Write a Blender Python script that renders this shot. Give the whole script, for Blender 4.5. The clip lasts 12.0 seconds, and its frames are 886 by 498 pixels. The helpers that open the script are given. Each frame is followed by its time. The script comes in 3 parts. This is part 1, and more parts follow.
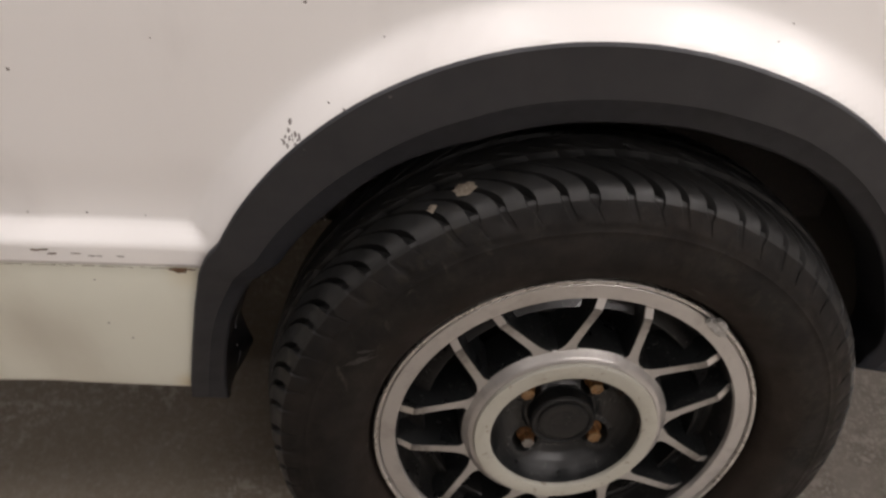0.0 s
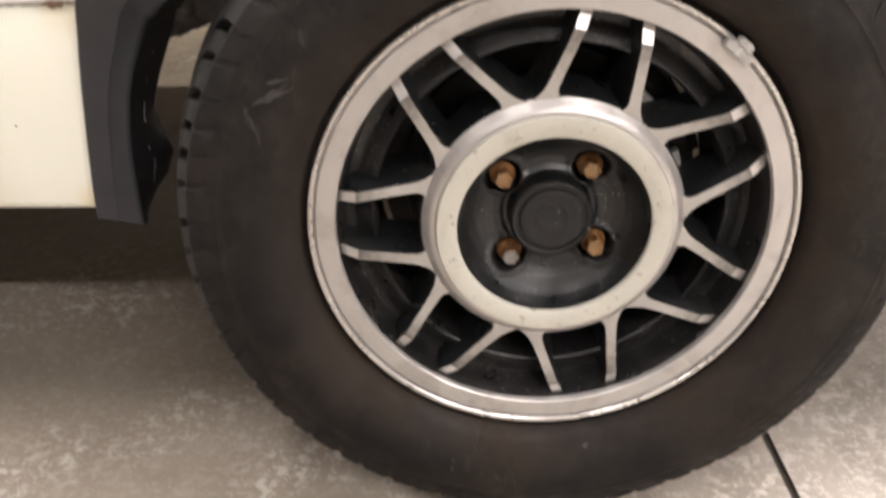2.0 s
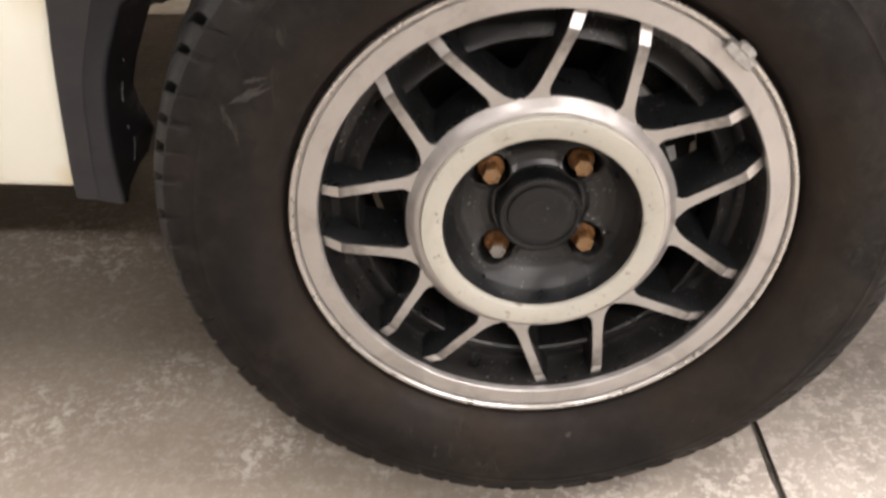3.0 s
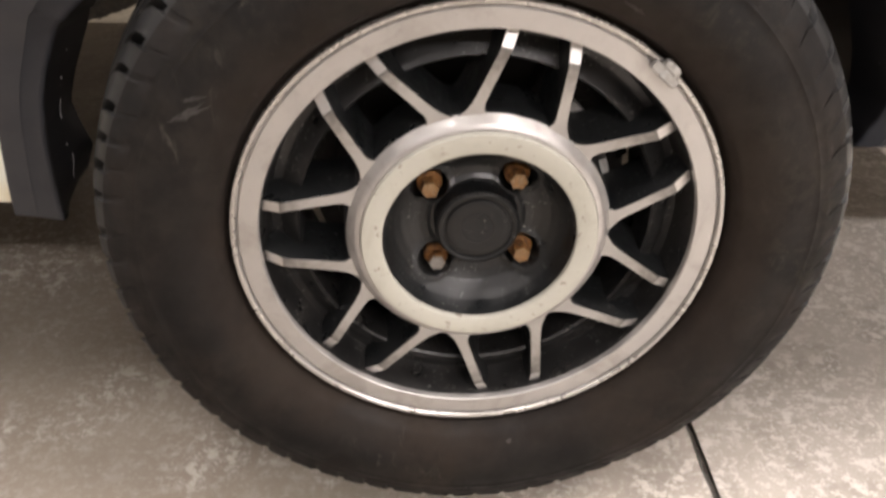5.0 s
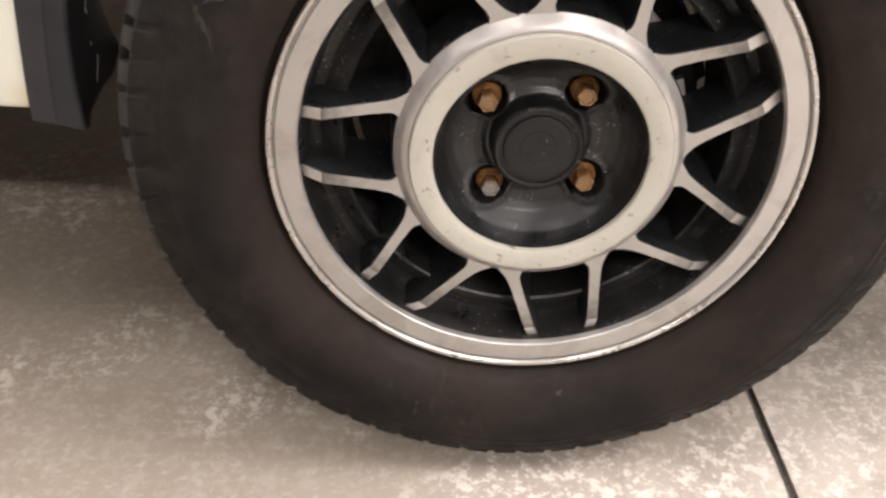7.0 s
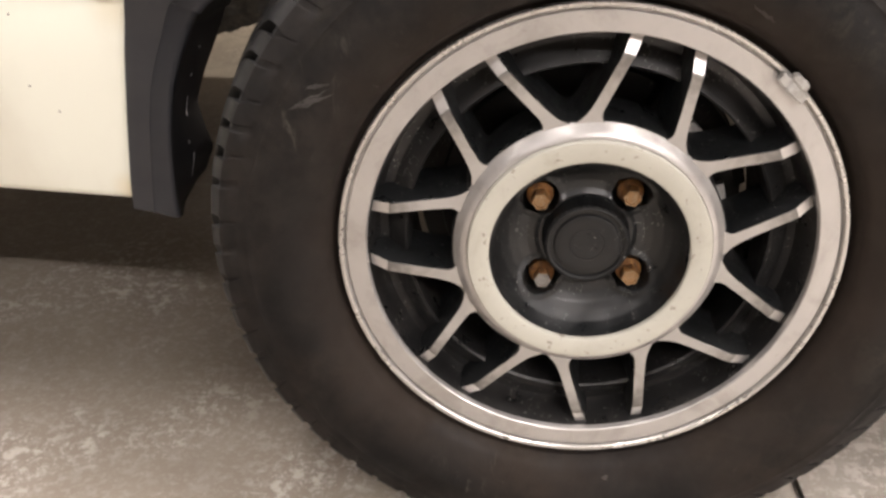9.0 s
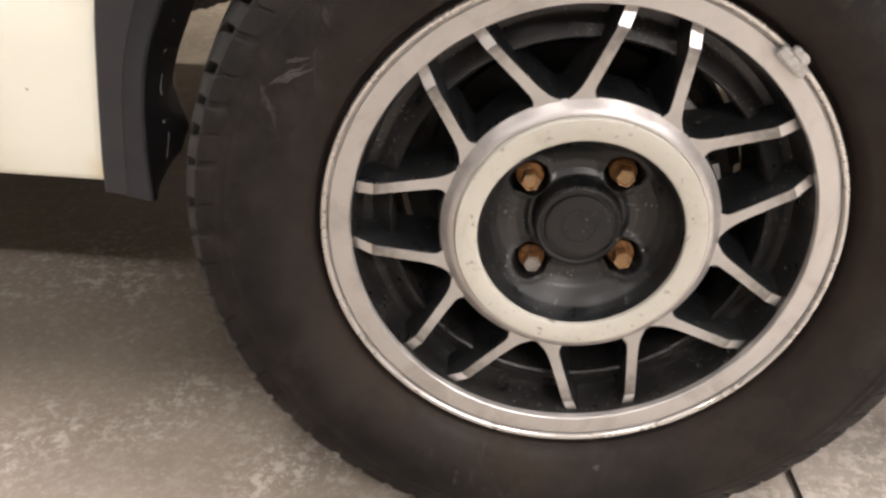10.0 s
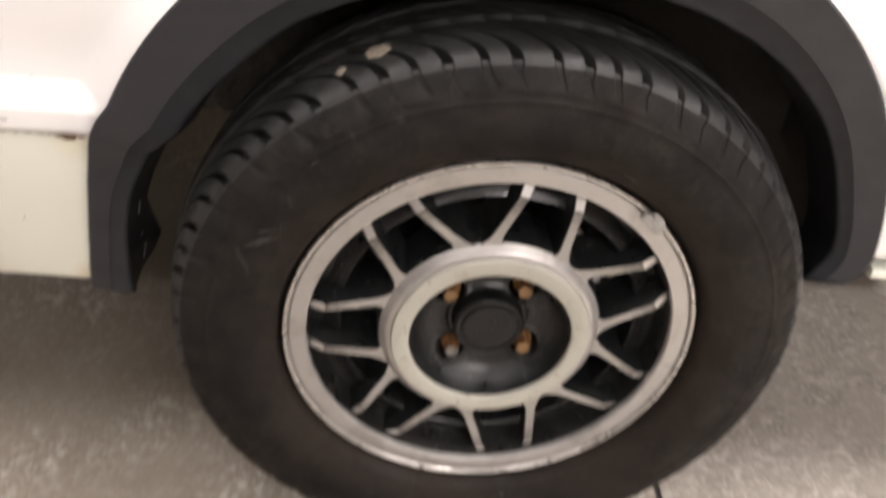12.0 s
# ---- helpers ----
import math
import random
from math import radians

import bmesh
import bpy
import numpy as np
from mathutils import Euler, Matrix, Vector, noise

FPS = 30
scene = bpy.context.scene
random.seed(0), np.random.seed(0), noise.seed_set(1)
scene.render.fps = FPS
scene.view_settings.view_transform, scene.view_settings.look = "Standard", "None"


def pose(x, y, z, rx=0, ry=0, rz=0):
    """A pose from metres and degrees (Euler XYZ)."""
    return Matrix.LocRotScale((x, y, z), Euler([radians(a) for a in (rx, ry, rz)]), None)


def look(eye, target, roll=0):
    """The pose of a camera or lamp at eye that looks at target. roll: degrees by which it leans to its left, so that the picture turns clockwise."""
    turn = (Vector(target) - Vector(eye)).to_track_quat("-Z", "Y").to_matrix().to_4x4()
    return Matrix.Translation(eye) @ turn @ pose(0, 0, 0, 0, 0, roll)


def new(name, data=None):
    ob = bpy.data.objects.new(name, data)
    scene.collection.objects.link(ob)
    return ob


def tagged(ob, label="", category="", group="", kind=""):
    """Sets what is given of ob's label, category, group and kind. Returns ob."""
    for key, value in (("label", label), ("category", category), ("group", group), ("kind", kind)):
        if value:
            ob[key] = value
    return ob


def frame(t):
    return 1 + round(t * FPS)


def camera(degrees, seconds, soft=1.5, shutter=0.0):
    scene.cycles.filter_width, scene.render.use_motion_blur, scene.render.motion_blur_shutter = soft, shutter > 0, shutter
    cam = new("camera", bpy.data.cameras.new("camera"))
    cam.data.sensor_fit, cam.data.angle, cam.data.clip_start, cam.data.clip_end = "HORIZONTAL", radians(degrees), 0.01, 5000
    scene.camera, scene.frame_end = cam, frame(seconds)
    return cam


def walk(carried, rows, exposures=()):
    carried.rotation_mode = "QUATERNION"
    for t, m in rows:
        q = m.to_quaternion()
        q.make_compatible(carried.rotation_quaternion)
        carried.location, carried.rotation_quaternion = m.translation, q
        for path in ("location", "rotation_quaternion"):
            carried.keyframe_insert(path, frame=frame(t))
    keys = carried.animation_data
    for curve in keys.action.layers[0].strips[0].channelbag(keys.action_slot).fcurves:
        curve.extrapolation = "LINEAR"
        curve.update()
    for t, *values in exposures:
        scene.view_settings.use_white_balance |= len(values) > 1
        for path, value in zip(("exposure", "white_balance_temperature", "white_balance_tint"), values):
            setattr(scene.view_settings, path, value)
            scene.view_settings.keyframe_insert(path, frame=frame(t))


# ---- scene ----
# ---- camera ----
cam = camera(50.45, 12.0, soft=2.6, shutter=0.4)
PATH = [
    (0.0, look((-0.1770, -0.6896, 1.0102), (-0.1349, -0.1208, 0.6043), 0.90)),
    (0.2, look((-0.1676, -0.7282, 0.9559), (-0.1319, -0.1273, 0.5987), -0.55)),
    (0.5, look((-0.1552, -0.7299, 0.8627), (-0.1341, -0.1058, 0.5464), -1.75)),
    (0.8, look((-0.1391, -0.7295, 0.8031), (-0.1184, -0.0914, 0.5159), -1.82)),
    (1.0, look((-0.1102, -0.7129, 0.7892), (-0.1177, -0.0792, 0.4920), -2.67)),
    (1.5, look((-0.0654, -0.6813, 0.7207), (-0.0943, -0.0559, 0.4075), -3.23)),
    (2.0, look((-0.0887, -0.6863, 0.6518), (-0.0889, -0.0728, 0.3148), -3.06)),
    (2.5, look((-0.0823, -0.6589, 0.6339), (-0.0804, -0.0762, 0.2461), -1.60)),
    (3.0, look((-0.0700, -0.6344, 0.7028), (-0.0768, -0.0576, 0.3062), -2.16)),
    (3.2, look((-0.0692, -0.6287, 0.7186), (-0.0566, -0.0531, 0.3204), -1.11)),
    (4.8, look((-0.0616, -0.6365, 0.7352), (-0.0318, -0.0536, 0.3487), -1.42)),
    (5.0, look((-0.0635, -0.6438, 0.7172), (-0.0314, -0.0667, 0.3223), -0.70)),
    (5.5, look((-0.0702, -0.6484, 0.6915), (-0.0378, -0.0737, 0.2932), 0.28)),
    (6.0, look((-0.0730, -0.6422, 0.6710), (-0.0405, -0.0627, 0.2796), 0.02)),
    (6.5, look((-0.0775, -0.6223, 0.6469), (-0.0558, -0.0406, 0.2582), 0.17)),
    (6.7, look((-0.0846, -0.6135, 0.6319), (-0.0632, -0.0381, 0.2339), 0.70)),
    (8.3, look((-0.0818, -0.6257, 0.6281), (-0.1144, -0.0305, 0.2611), -1.56)),
    (8.5, look((-0.0830, -0.6460, 0.6460), (-0.1141, -0.0461, 0.2867), -0.63)),
    (9.0, look((-0.0761, -0.6703, 0.6538), (-0.1112, -0.0557, 0.3205), -0.20)),
    (9.5, look((-0.0807, -0.6609, 0.6461), (-0.1049, -0.0394, 0.3249), 1.11)),
    (10.0, look((-0.0825, -0.6499, 0.6335), (-0.1023, -0.0371, 0.2958), 0.28)),
    (10.5, look((-0.0851, -0.6361, 0.6337), (-0.0976, -0.0263, 0.2903), -0.15)),
    (10.6, look((-0.0801, -0.6327, 0.6548), (-0.1025, -0.0247, 0.3087), -0.81)),
    (10.8, look((-0.0692, -0.6475, 0.7157), (-0.1070, -0.0359, 0.3773), -0.96)),
    (11.0, look((-0.0701, -0.6906, 0.7535), (-0.1139, -0.0734, 0.4261), -0.60)),
    (11.2, look((-0.0440, -0.6911, 0.7941), (-0.0930, -0.0897, 0.4392), -1.53)),
    (11.4, look((-0.0416, -0.6858, 0.8328), (-0.0741, -0.1024, 0.4473), -2.65)),
    (11.5, look((-0.0516, -0.6943, 0.8440), (-0.0812, -0.1185, 0.4471), -3.46)),
    (11.6, look((-0.0487, -0.6769, 0.8607), (-0.0852, -0.1103, 0.4513), -4.10)),
    (11.7, look((-0.0484, -0.6728, 0.8600), (-0.0790, -0.1042, 0.4530), -3.58)),
    (11.9, look((-0.0901, -0.6710, 0.8771), (-0.0535, -0.0978, 0.4769), 1.80)),
    (12.0, look((-0.1082, -0.6859, 0.9013), (-0.0586, -0.1268, 0.4831), 3.49)),
]
EXPOSURES = [(0.0, -0.9), (0.5, -0.45), (1.0, -0.42), (1.5, 0.05), (2.5, 0.58), (3.2, 0.38), (5.0, 0.38), (9.5, 0.49), (11.0, 0.32), (12.0, 0.1)]
walk(cam, PATH, EXPOSURES)

# ---- light: a row of ceiling tubes along the car's side, and short ones square to it above the bay ----
STEER = 5.71                      # the wheel is turned by this against the car
CAR = pose(0, 0, 0, 0, 0, -STEER)
HUB = 0.3037                      # height of the wheel's centre

world = bpy.data.worlds.new("world")
world.use_nodes = True
world.node_tree.nodes["Background"].inputs[0].default_value = (0.9, 0.95, 1.0, 1)
world.node_tree.nodes["Background"].inputs[1].default_value = 0.02
scene.world = world


def ceiling_tube(m, length, width, watts, colour=(1.0, 0.92, 0.905)):
    data = bpy.data.lights.new("ceiling_tube", "AREA")
    data.shape, data.size, data.size_y, data.energy, data.color = "RECTANGLE", length, width, watts, colour
    ob = new("ceiling_tube", data)
    ob.matrix_world = m
    return ob


ceiling_tube(CAR @ pose(2.1, -2.85, 2.62), 3.0, 0.12, 172)
ceiling_tube(CAR @ pose(-1.3, -2.85, 2.62), 1.4, 0.12, 26)
for row, watts in ((-2.30, 36), (-0.62, 28), (1.05, 54), (2.75, 135)):
    ceiling_tube(pose(row, -0.30, 2.62), 0.12, 1.5, watts)
ceiling_tube(CAR @ pose(0.3, 4.6, 2.62), 3.6, 0.12, 130, (1.0, 0.86, 0.70))

# ---- materials ----


def mat(name, colour, rough=0.5, metal=0.0, coat=0.0):
    m = bpy.data.materials.new(name)
    m.use_nodes = True
    b = m.node_tree.nodes["Principled BSDF"]
    b.inputs["Base Color"].default_value = (*colour, 1)
    b.inputs["Roughness"].default_value = rough
    b.inputs["Metallic"].default_value = metal
    b.inputs["Coat Weight"].default_value = coat
    return m


class Nodes:
    """Short calls for a material's nodes."""

    def __init__(self, m):
        self.t, self.b = m.node_tree, m.node_tree.nodes["Principled BSDF"]
        self.co = self.t.nodes.new("ShaderNodeTexCoord").outputs["Object"]

    def link(self, a, b):
        self.t.links.new(a, b)

    def noise(self, scale, detail=4, rough=0.6, stretch=None, distortion=0.0):
        n = self.t.nodes.new("ShaderNodeTexNoise")
        n.inputs["Scale"].default_value, n.inputs["Detail"].default_value = scale, detail
        n.inputs["Roughness"].default_value, n.inputs["Distortion"].default_value = rough, distortion
        src = self.co
        if stretch:
            mp = self.t.nodes.new("ShaderNodeMapping")
            mp.inputs["Scale"].default_value = stretch
            self.link(src, mp.inputs["Vector"])
            src = mp.outputs["Vector"]
        self.link(src, n.inputs["Vector"])
        return n.outputs["Fac"]

    def ramp(self, fac, lo, hi, a=0.0, b=1.0):
        n = self.t.nodes.new("ShaderNodeMapRange")
        n.interpolation_type = "SMOOTHSTEP"
        for k, v in zip(("From Min", "From Max", "To Min", "To Max"), (lo, hi, a, b)):
            n.inputs[k].default_value = v
        self.link(fac, n.inputs["Value"])
        return n.outputs["Result"]

    def mix(self, fac, a, b):
        n = self.t.nodes.new("ShaderNodeMix")
        n.data_type = "RGBA"
        for k, v in ((0, fac), (6, a), (7, b)):
            if isinstance(v, (tuple, list)):
                n.inputs[k].default_value = (*v, 1)
            elif isinstance(v, float):
                n.inputs[k].default_value = v
            else:
                self.link(v, n.inputs[k])
        return n.outputs[2]

    def math(self, op, a, b=0.0):
        n = self.t.nodes.new("ShaderNodeMath")
        n.operation = op
        for k, v in ((0, a), (1, b)):
            if isinstance(v, float):
                n.inputs[k].default_value = v
            else:
                self.link(v, n.inputs[k])
        return n.outputs[0]

    def bump(self, height, strength, distance):
        n = self.t.nodes.new("ShaderNodeBump")
        n.inputs["Strength"].default_value, n.inputs["Distance"].default_value = strength, distance
        self.link(height, n.inputs["Height"])
        self.link(n.outputs["Normal"], self.b.inputs["Normal"])

    def colour(self, c):
        self.link(c, self.b.inputs["Base Color"])

    def rough(self, r):
        self.link(r, self.b.inputs["Roughness"])


def paint_material(name, base, dirt, amount, stains=()):
    m = mat(name, base, 0.38, 0, 0.3)
    n = Nodes(m)
    n.b.inputs["Coat Roughness"].default_value = 0.3
    grime = n.ramp(n.noise(5, 4, 0.5, (1, 1, 0.5)), 0.30, 0.95, 0, amount)
    smear = n.ramp(n.noise(3.2, 5, 0.6, (1.6, 1.6, 0.7)), 0.50, 0.72, 0, 0.30)
    c = n.mix(grime, base, dirt)
    c = n.mix(smear, c, tuple(0.80 * v for v in dirt))
    for place, size, tone, most in stains:
        far = n.t.nodes.new("ShaderNodeVectorMath")
        far.operation = "DISTANCE"
        n.link(n.co, far.inputs[0])
        far.inputs[1].default_value = place
        ragged = n.math("ADD", far.outputs["Value"], n.math("MULTIPLY", n.math("SUBTRACT", n.noise(12, 2), 0.5), 0.6 * size))
        c = n.mix(n.ramp(ragged, 1.25 * size, 0.0, 0, most), c, tone)
    n.colour(c)
    n.rough(n.ramp(n.noise(30, 4), 0.3, 0.7, 0.32, 0.48))
    n.bump(n.noise(5, 2), 0.10, 0.004)
    return m


WHITE = paint_material("white_car_paint", (0.83, 0.82, 0.805), (0.70, 0.68, 0.655), 0.22)
CREAM = paint_material("yellowed_white_paint", (0.80, 0.82, 0.725), (0.70, 0.67, 0.55), 0.3, (
    ((-0.392, 0.02, 0.308), 0.020, (0.62, 0.50, 0.24), 0.5), ((-0.366, 0.0, 0.478), 0.022, (0.62, 0.52, 0.30), 0.35),
    ((-0.540, 0.01, 0.375), 0.080, (0.56, 0.53, 0.46), 0.4), ((-0.610, -0.005, 0.462), 0.030, (0.25, 0.22, 0.19), 0.7)))


def plastic_material():
    m = mat("black_flare_plastic", (0.022, 0.022, 0.024), 0.5)
    n = Nodes(m)
    c = n.mix(n.ramp(n.noise(9, 5), 0.4, 0.75, 0, 0.6), (0.0160, 0.0173, 0.0213), (0.0232, 0.0250, 0.0300))
    n.colour(c)
    n.rough(n.ramp(n.noise(40, 4), 0.3, 0.7, 0.42, 0.6))
    n.bump(n.noise(900, 2), 0.15, 0.0004)
    return m


PLASTIC = plastic_material()


def rubber_material(name, dark, dusty, tan, amount, gloss=0.18, rough=0.58):
    m = mat(name, dark, 0.75)
    n = Nodes(m)
    n.b.inputs["Specular IOR Level"].default_value = gloss
    dust = n.ramp(n.noise(9, 8, 0.7, None, 0.5), 0.42, 0.66, 0, amount)
    c = n.mix(dust, dark, dusty)
    brown = n.ramp(n.noise(4.2, 5, 0.6, None, 0.4), 0.46, 0.66, 0, 0.75)
    c = n.mix(brown, c, tan)
    patch = n.ramp(n.noise(34, 6, 0.75), 0.46, 0.64, 0, 0.6)
    c = n.mix(patch, c, tuple(0.55 * v for v in dark))
    scuff = n.math("MULTIPLY", n.ramp(n.noise(60, 5, 0.75, (1, 1, 0.45), 1.2), 0.57, 0.72, 0, 0.34), n.ramp(n.noise(7, 3), 0.44, 0.60))
    c = n.mix(scuff, c, (0.085, 0.078, 0.064))
    crazed = n.math("MULTIPLY", n.ramp(n.noise(48, 6, 0.75, None, 0.8), 0.50, 0.60), n.ramp(n.noise(5.5, 4, 0.6, None, 0.3), 0.48, 0.62, 0, 0.5))
    c = n.mix(crazed, c, (0.0245, 0.0215, 0.0160))
    split = n.t.nodes.new("ShaderNodeSeparateXYZ")
    n.link(n.co, split.inputs[0])
    out = n.math("SQRT", n.math("ADD", n.math("MULTIPLY", split.outputs[0], split.outputs[0]), n.math("MULTIPLY", split.outputs[2], split.outputs[2])))
    out = n.math("ADD", out, n.math("MULTIPLY", n.math("SUBTRACT", n.noise(16, 5, 0.7), 0.5), 0.05))
    c = n.mix(n.math("MULTIPLY", n.ramp(out, 0.245, 0.205, 0, 0.75), n.ramp(n.noise(6, 4, 0.6), 0.36, 0.6, 0.35, 1.0)), c, tan)
    lump = n.ramp(n.noise(55, 5, 0.7, None, 0.5), 0.42, 0.62, 0.35, 1.0)
    c = n.mix(n.math("MULTIPLY", n.ramp(out, 0.262, 0.284, 0, 0.7), lump), c, (0.0104, 0.0100, 0.0098))
    n.colour(c)
    n.rough(n.ramp(n.noise(25, 4), 0.3, 0.7, rough, rough + 0.27))
    n.bump(n.noise(350, 4), 0.25, 0.0008)
    return m


RUBBER = rubber_material("dusty_tyre_rubber", (0.0074, 0.0066, 0.0061), (0.0160, 0.0132, 0.0112), (0.0180, 0.0126, 0.0090), 0.9)
TREAD = rubber_material("worn_tread_rubber", (0.0100, 0.0104, 0.0104), (0.0225, 0.0232, 0.0228), (0.0180, 0.0172, 0.0158), 0.9, 0.45, 0.36)


def alloy_material(name, base, stain, rough, metal, pitted=0.55, ends=False, size=130, start=0.64):
    m = mat(name, base, rough, metal)
    n = Nodes(m)
    worn = n.ramp(n.noise(24, 6, 0.68, None, 0.5), 0.46, 0.70, 0, 0.55)
    pits = n.ramp(n.noise(size, 5, 0.7), start, start + 0.06, 0, pitted)
    c = n.mix(worn, base, stain)
    c = n.mix(pits, c, (0.16, 0.135, 0.105))
    if ends:  # caked brake dirt towards the outer end of a spoke
        split = n.t.nodes.new("ShaderNodeSeparateXYZ")
        n.link(n.co, split.inputs[0])
        along = n.math("ADD", split.outputs[0], n.math("MULTIPLY", n.math("SUBTRACT", n.noise(70, 4), 0.5), 0.06))
        c = n.mix(n.ramp(along, 0.125, 0.160, 0, 0.75), c, (0.085, 0.078, 0.070))
    n.colour(c)
    n.rough(n.ramp(n.noise(60, 4), 0.3, 0.7, rough - 0.08, rough + 0.1))
    n.bump(n.noise(500, 3), 0.12, 0.0004)
    return m


ALLOY = alloy_material("machined_alloy", (0.41, 0.397, 0.380), (0.26, 0.245, 0.222), 0.36, 0.58, 0.18)
SPOKE = alloy_material("dirty_machined_alloy", (0.35, 0.339, 0.322), (0.22, 0.208, 0.188), 0.40, 0.5, ends=True)
RING = alloy_material("cream_lacquered_alloy", (0.390, 0.383, 0.332), (0.300, 0.290, 0.240), 0.52, 0.05, 0.85, size=95, start=0.60)
POLISHED = alloy_material("polished_alloy", (0.56, 0.545, 0.53), (0.50, 0.485, 0.465), 0.34, 0.85, 0.12)
BEAD = alloy_material("polished_rim_edge", (0.46, 0.445, 0.42), (0.33, 0.312, 0.285), 0.30, 0.7, 0.08)
SATIN = alloy_material("satin_alloy", (0.42, 0.405, 0.39), (0.29, 0.275, 0.26), 0.36, 0.62, 0.3)


def black_material(name, base, grit, rough, dust=0.5, gloss=0.5):
    m = mat(name, base, rough)
    n = Nodes(m)
    n.b.inputs["Specular IOR Level"].default_value = gloss
    c = n.mix(n.ramp(n.noise(20, 5), 0.40, 0.75, 0, 0.8), base, grit)
    specks = n.ramp(n.noise(520, 2, 0.4, None, 0.8), 0.665, 0.71, 0, 0.8)
    patchy = n.ramp(n.noise(38, 4, 0.7), 0.62 - 0.16 * dust, 0.68 - 0.16 * dust)
    n.colour(n.mix(n.math("MULTIPLY", specks, patchy), c, (0.30, 0.29, 0.27)))
    n.rough(n.ramp(n.noise(45, 4), 0.3, 0.7, rough - 0.08, rough + 0.18))
    n.bump(n.noise(260, 3), 0.15, 0.0006)
    return m


def gloss_material():
    """Smooth black plastic with a few pale upright scratches."""
    m = mat("smooth_black_plastic", (0.005, 0.005, 0.0056), 0.38)
    n = Nodes(m)
    scratch = n.math("MULTIPLY", n.ramp(n.noise(90, 1, 0.4, (1.5, 1.5, 0.06)), 0.74, 0.76, 0, 0.8), n.ramp(n.noise(13, 2), 0.58, 0.62))
    n.colour(n.mix(scratch, (0.005, 0.005, 0.0056), (0.25, 0.25, 0.25)))
    n.rough(n.ramp(n.noise(16, 3), 0.3, 0.7, 0.34, 0.44))
    return m


DISH = black_material("black_wheel_paint", (0.0058, 0.0066, 0.0070), (0.0108, 0.0117, 0.0119), 0.34, 0.85)
CAP = black_material("black_cap_plastic", (0.0042, 0.0046, 0.0049), (0.0080, 0.0084, 0.0085), 0.48, 0.35, 0.35)
BARREL = black_material("dull_black_wheel_paint", (0.0085, 0.0085, 0.0085), (0.024, 0.0225, 0.021), 0.34, 0.9)
GLOSSY = gloss_material()
SOOT = black_material("brake_dust_black", (0.0105, 0.0098, 0.0092), (0.021, 0.0185, 0.0165), 0.6)


def rust_material(name, a, b, c3, fine=1.0):
    m = mat(name, a, 0.7)
    n = Nodes(m)
    c = n.mix(n.ramp(n.noise(140 * fine, 5, 0.7), 0.35, 0.65), a, b)
    n.colour(n.mix(n.ramp(n.noise(300 * fine, 4), 0.55, 0.7), c, c3))
    n.bump(n.noise(420, 5, 0.7), 0.5, 0.0012)
    return m


RUST = rust_material("rust", (0.20, 0.082, 0.016), (0.075, 0.034, 0.012), (0.29, 0.150, 0.040))
BOLT_FACE = rust_material("rusty_bolt_face", (0.20, 0.130, 0.068), (0.23, 0.118, 0.040), (0.31, 0.240, 0.160), 2.2)
OLD_STAIN = rust_material("brown_rubber_stain", (0.026, 0.020, 0.015), (0.012, 0.0098, 0.008), (0.042, 0.033, 0.024), 1.5)
OLD_RUST_AND_GAP = rust_material("old_rust_and_gap_shade", (0.13, 0.075, 0.04), (0.07, 0.045, 0.03), (0.22, 0.14, 0.08))
STEEL = rust_material("dull_bolt_steel", (0.22, 0.205, 0.185), (0.13, 0.115, 0.10), (0.27, 0.21, 0.15))
LEAD = rust_material("dull_lead", (0.36, 0.35, 0.33), (0.27, 0.26, 0.24), (0.45, 0.44, 0.42))
DRYMUD = rust_material("dried_mud", (0.20, 0.170, 0.130), (0.13, 0.108, 0.085), (0.27, 0.235, 0.180))
UNDER = rust_material("dirty_underseal", (0.034, 0.028, 0.023), (0.024, 0.0205, 0.0175), (0.055, 0.044, 0.033))
MUDDY = rust_material("muddy_underseal", (0.070, 0.060, 0.046), (0.038, 0.032, 0.026), (0.108, 0.095, 0.072), 0.5)
SCUFF = rust_material("rubbed_rubber", (0.029, 0.026, 0.0232), (0.015, 0.0133, 0.0118), (0.041, 0.037, 0.033))
SCRATCH = rust_material("scraped_plastic", (0.16, 0.16, 0.17), (0.09, 0.09, 0.10), (0.24, 0.24, 0.25))
CHIP = rust_material("bare_chipped_steel", (0.20, 0.18, 0.165), (0.12, 0.105, 0.095), (0.34, 0.31, 0.28))


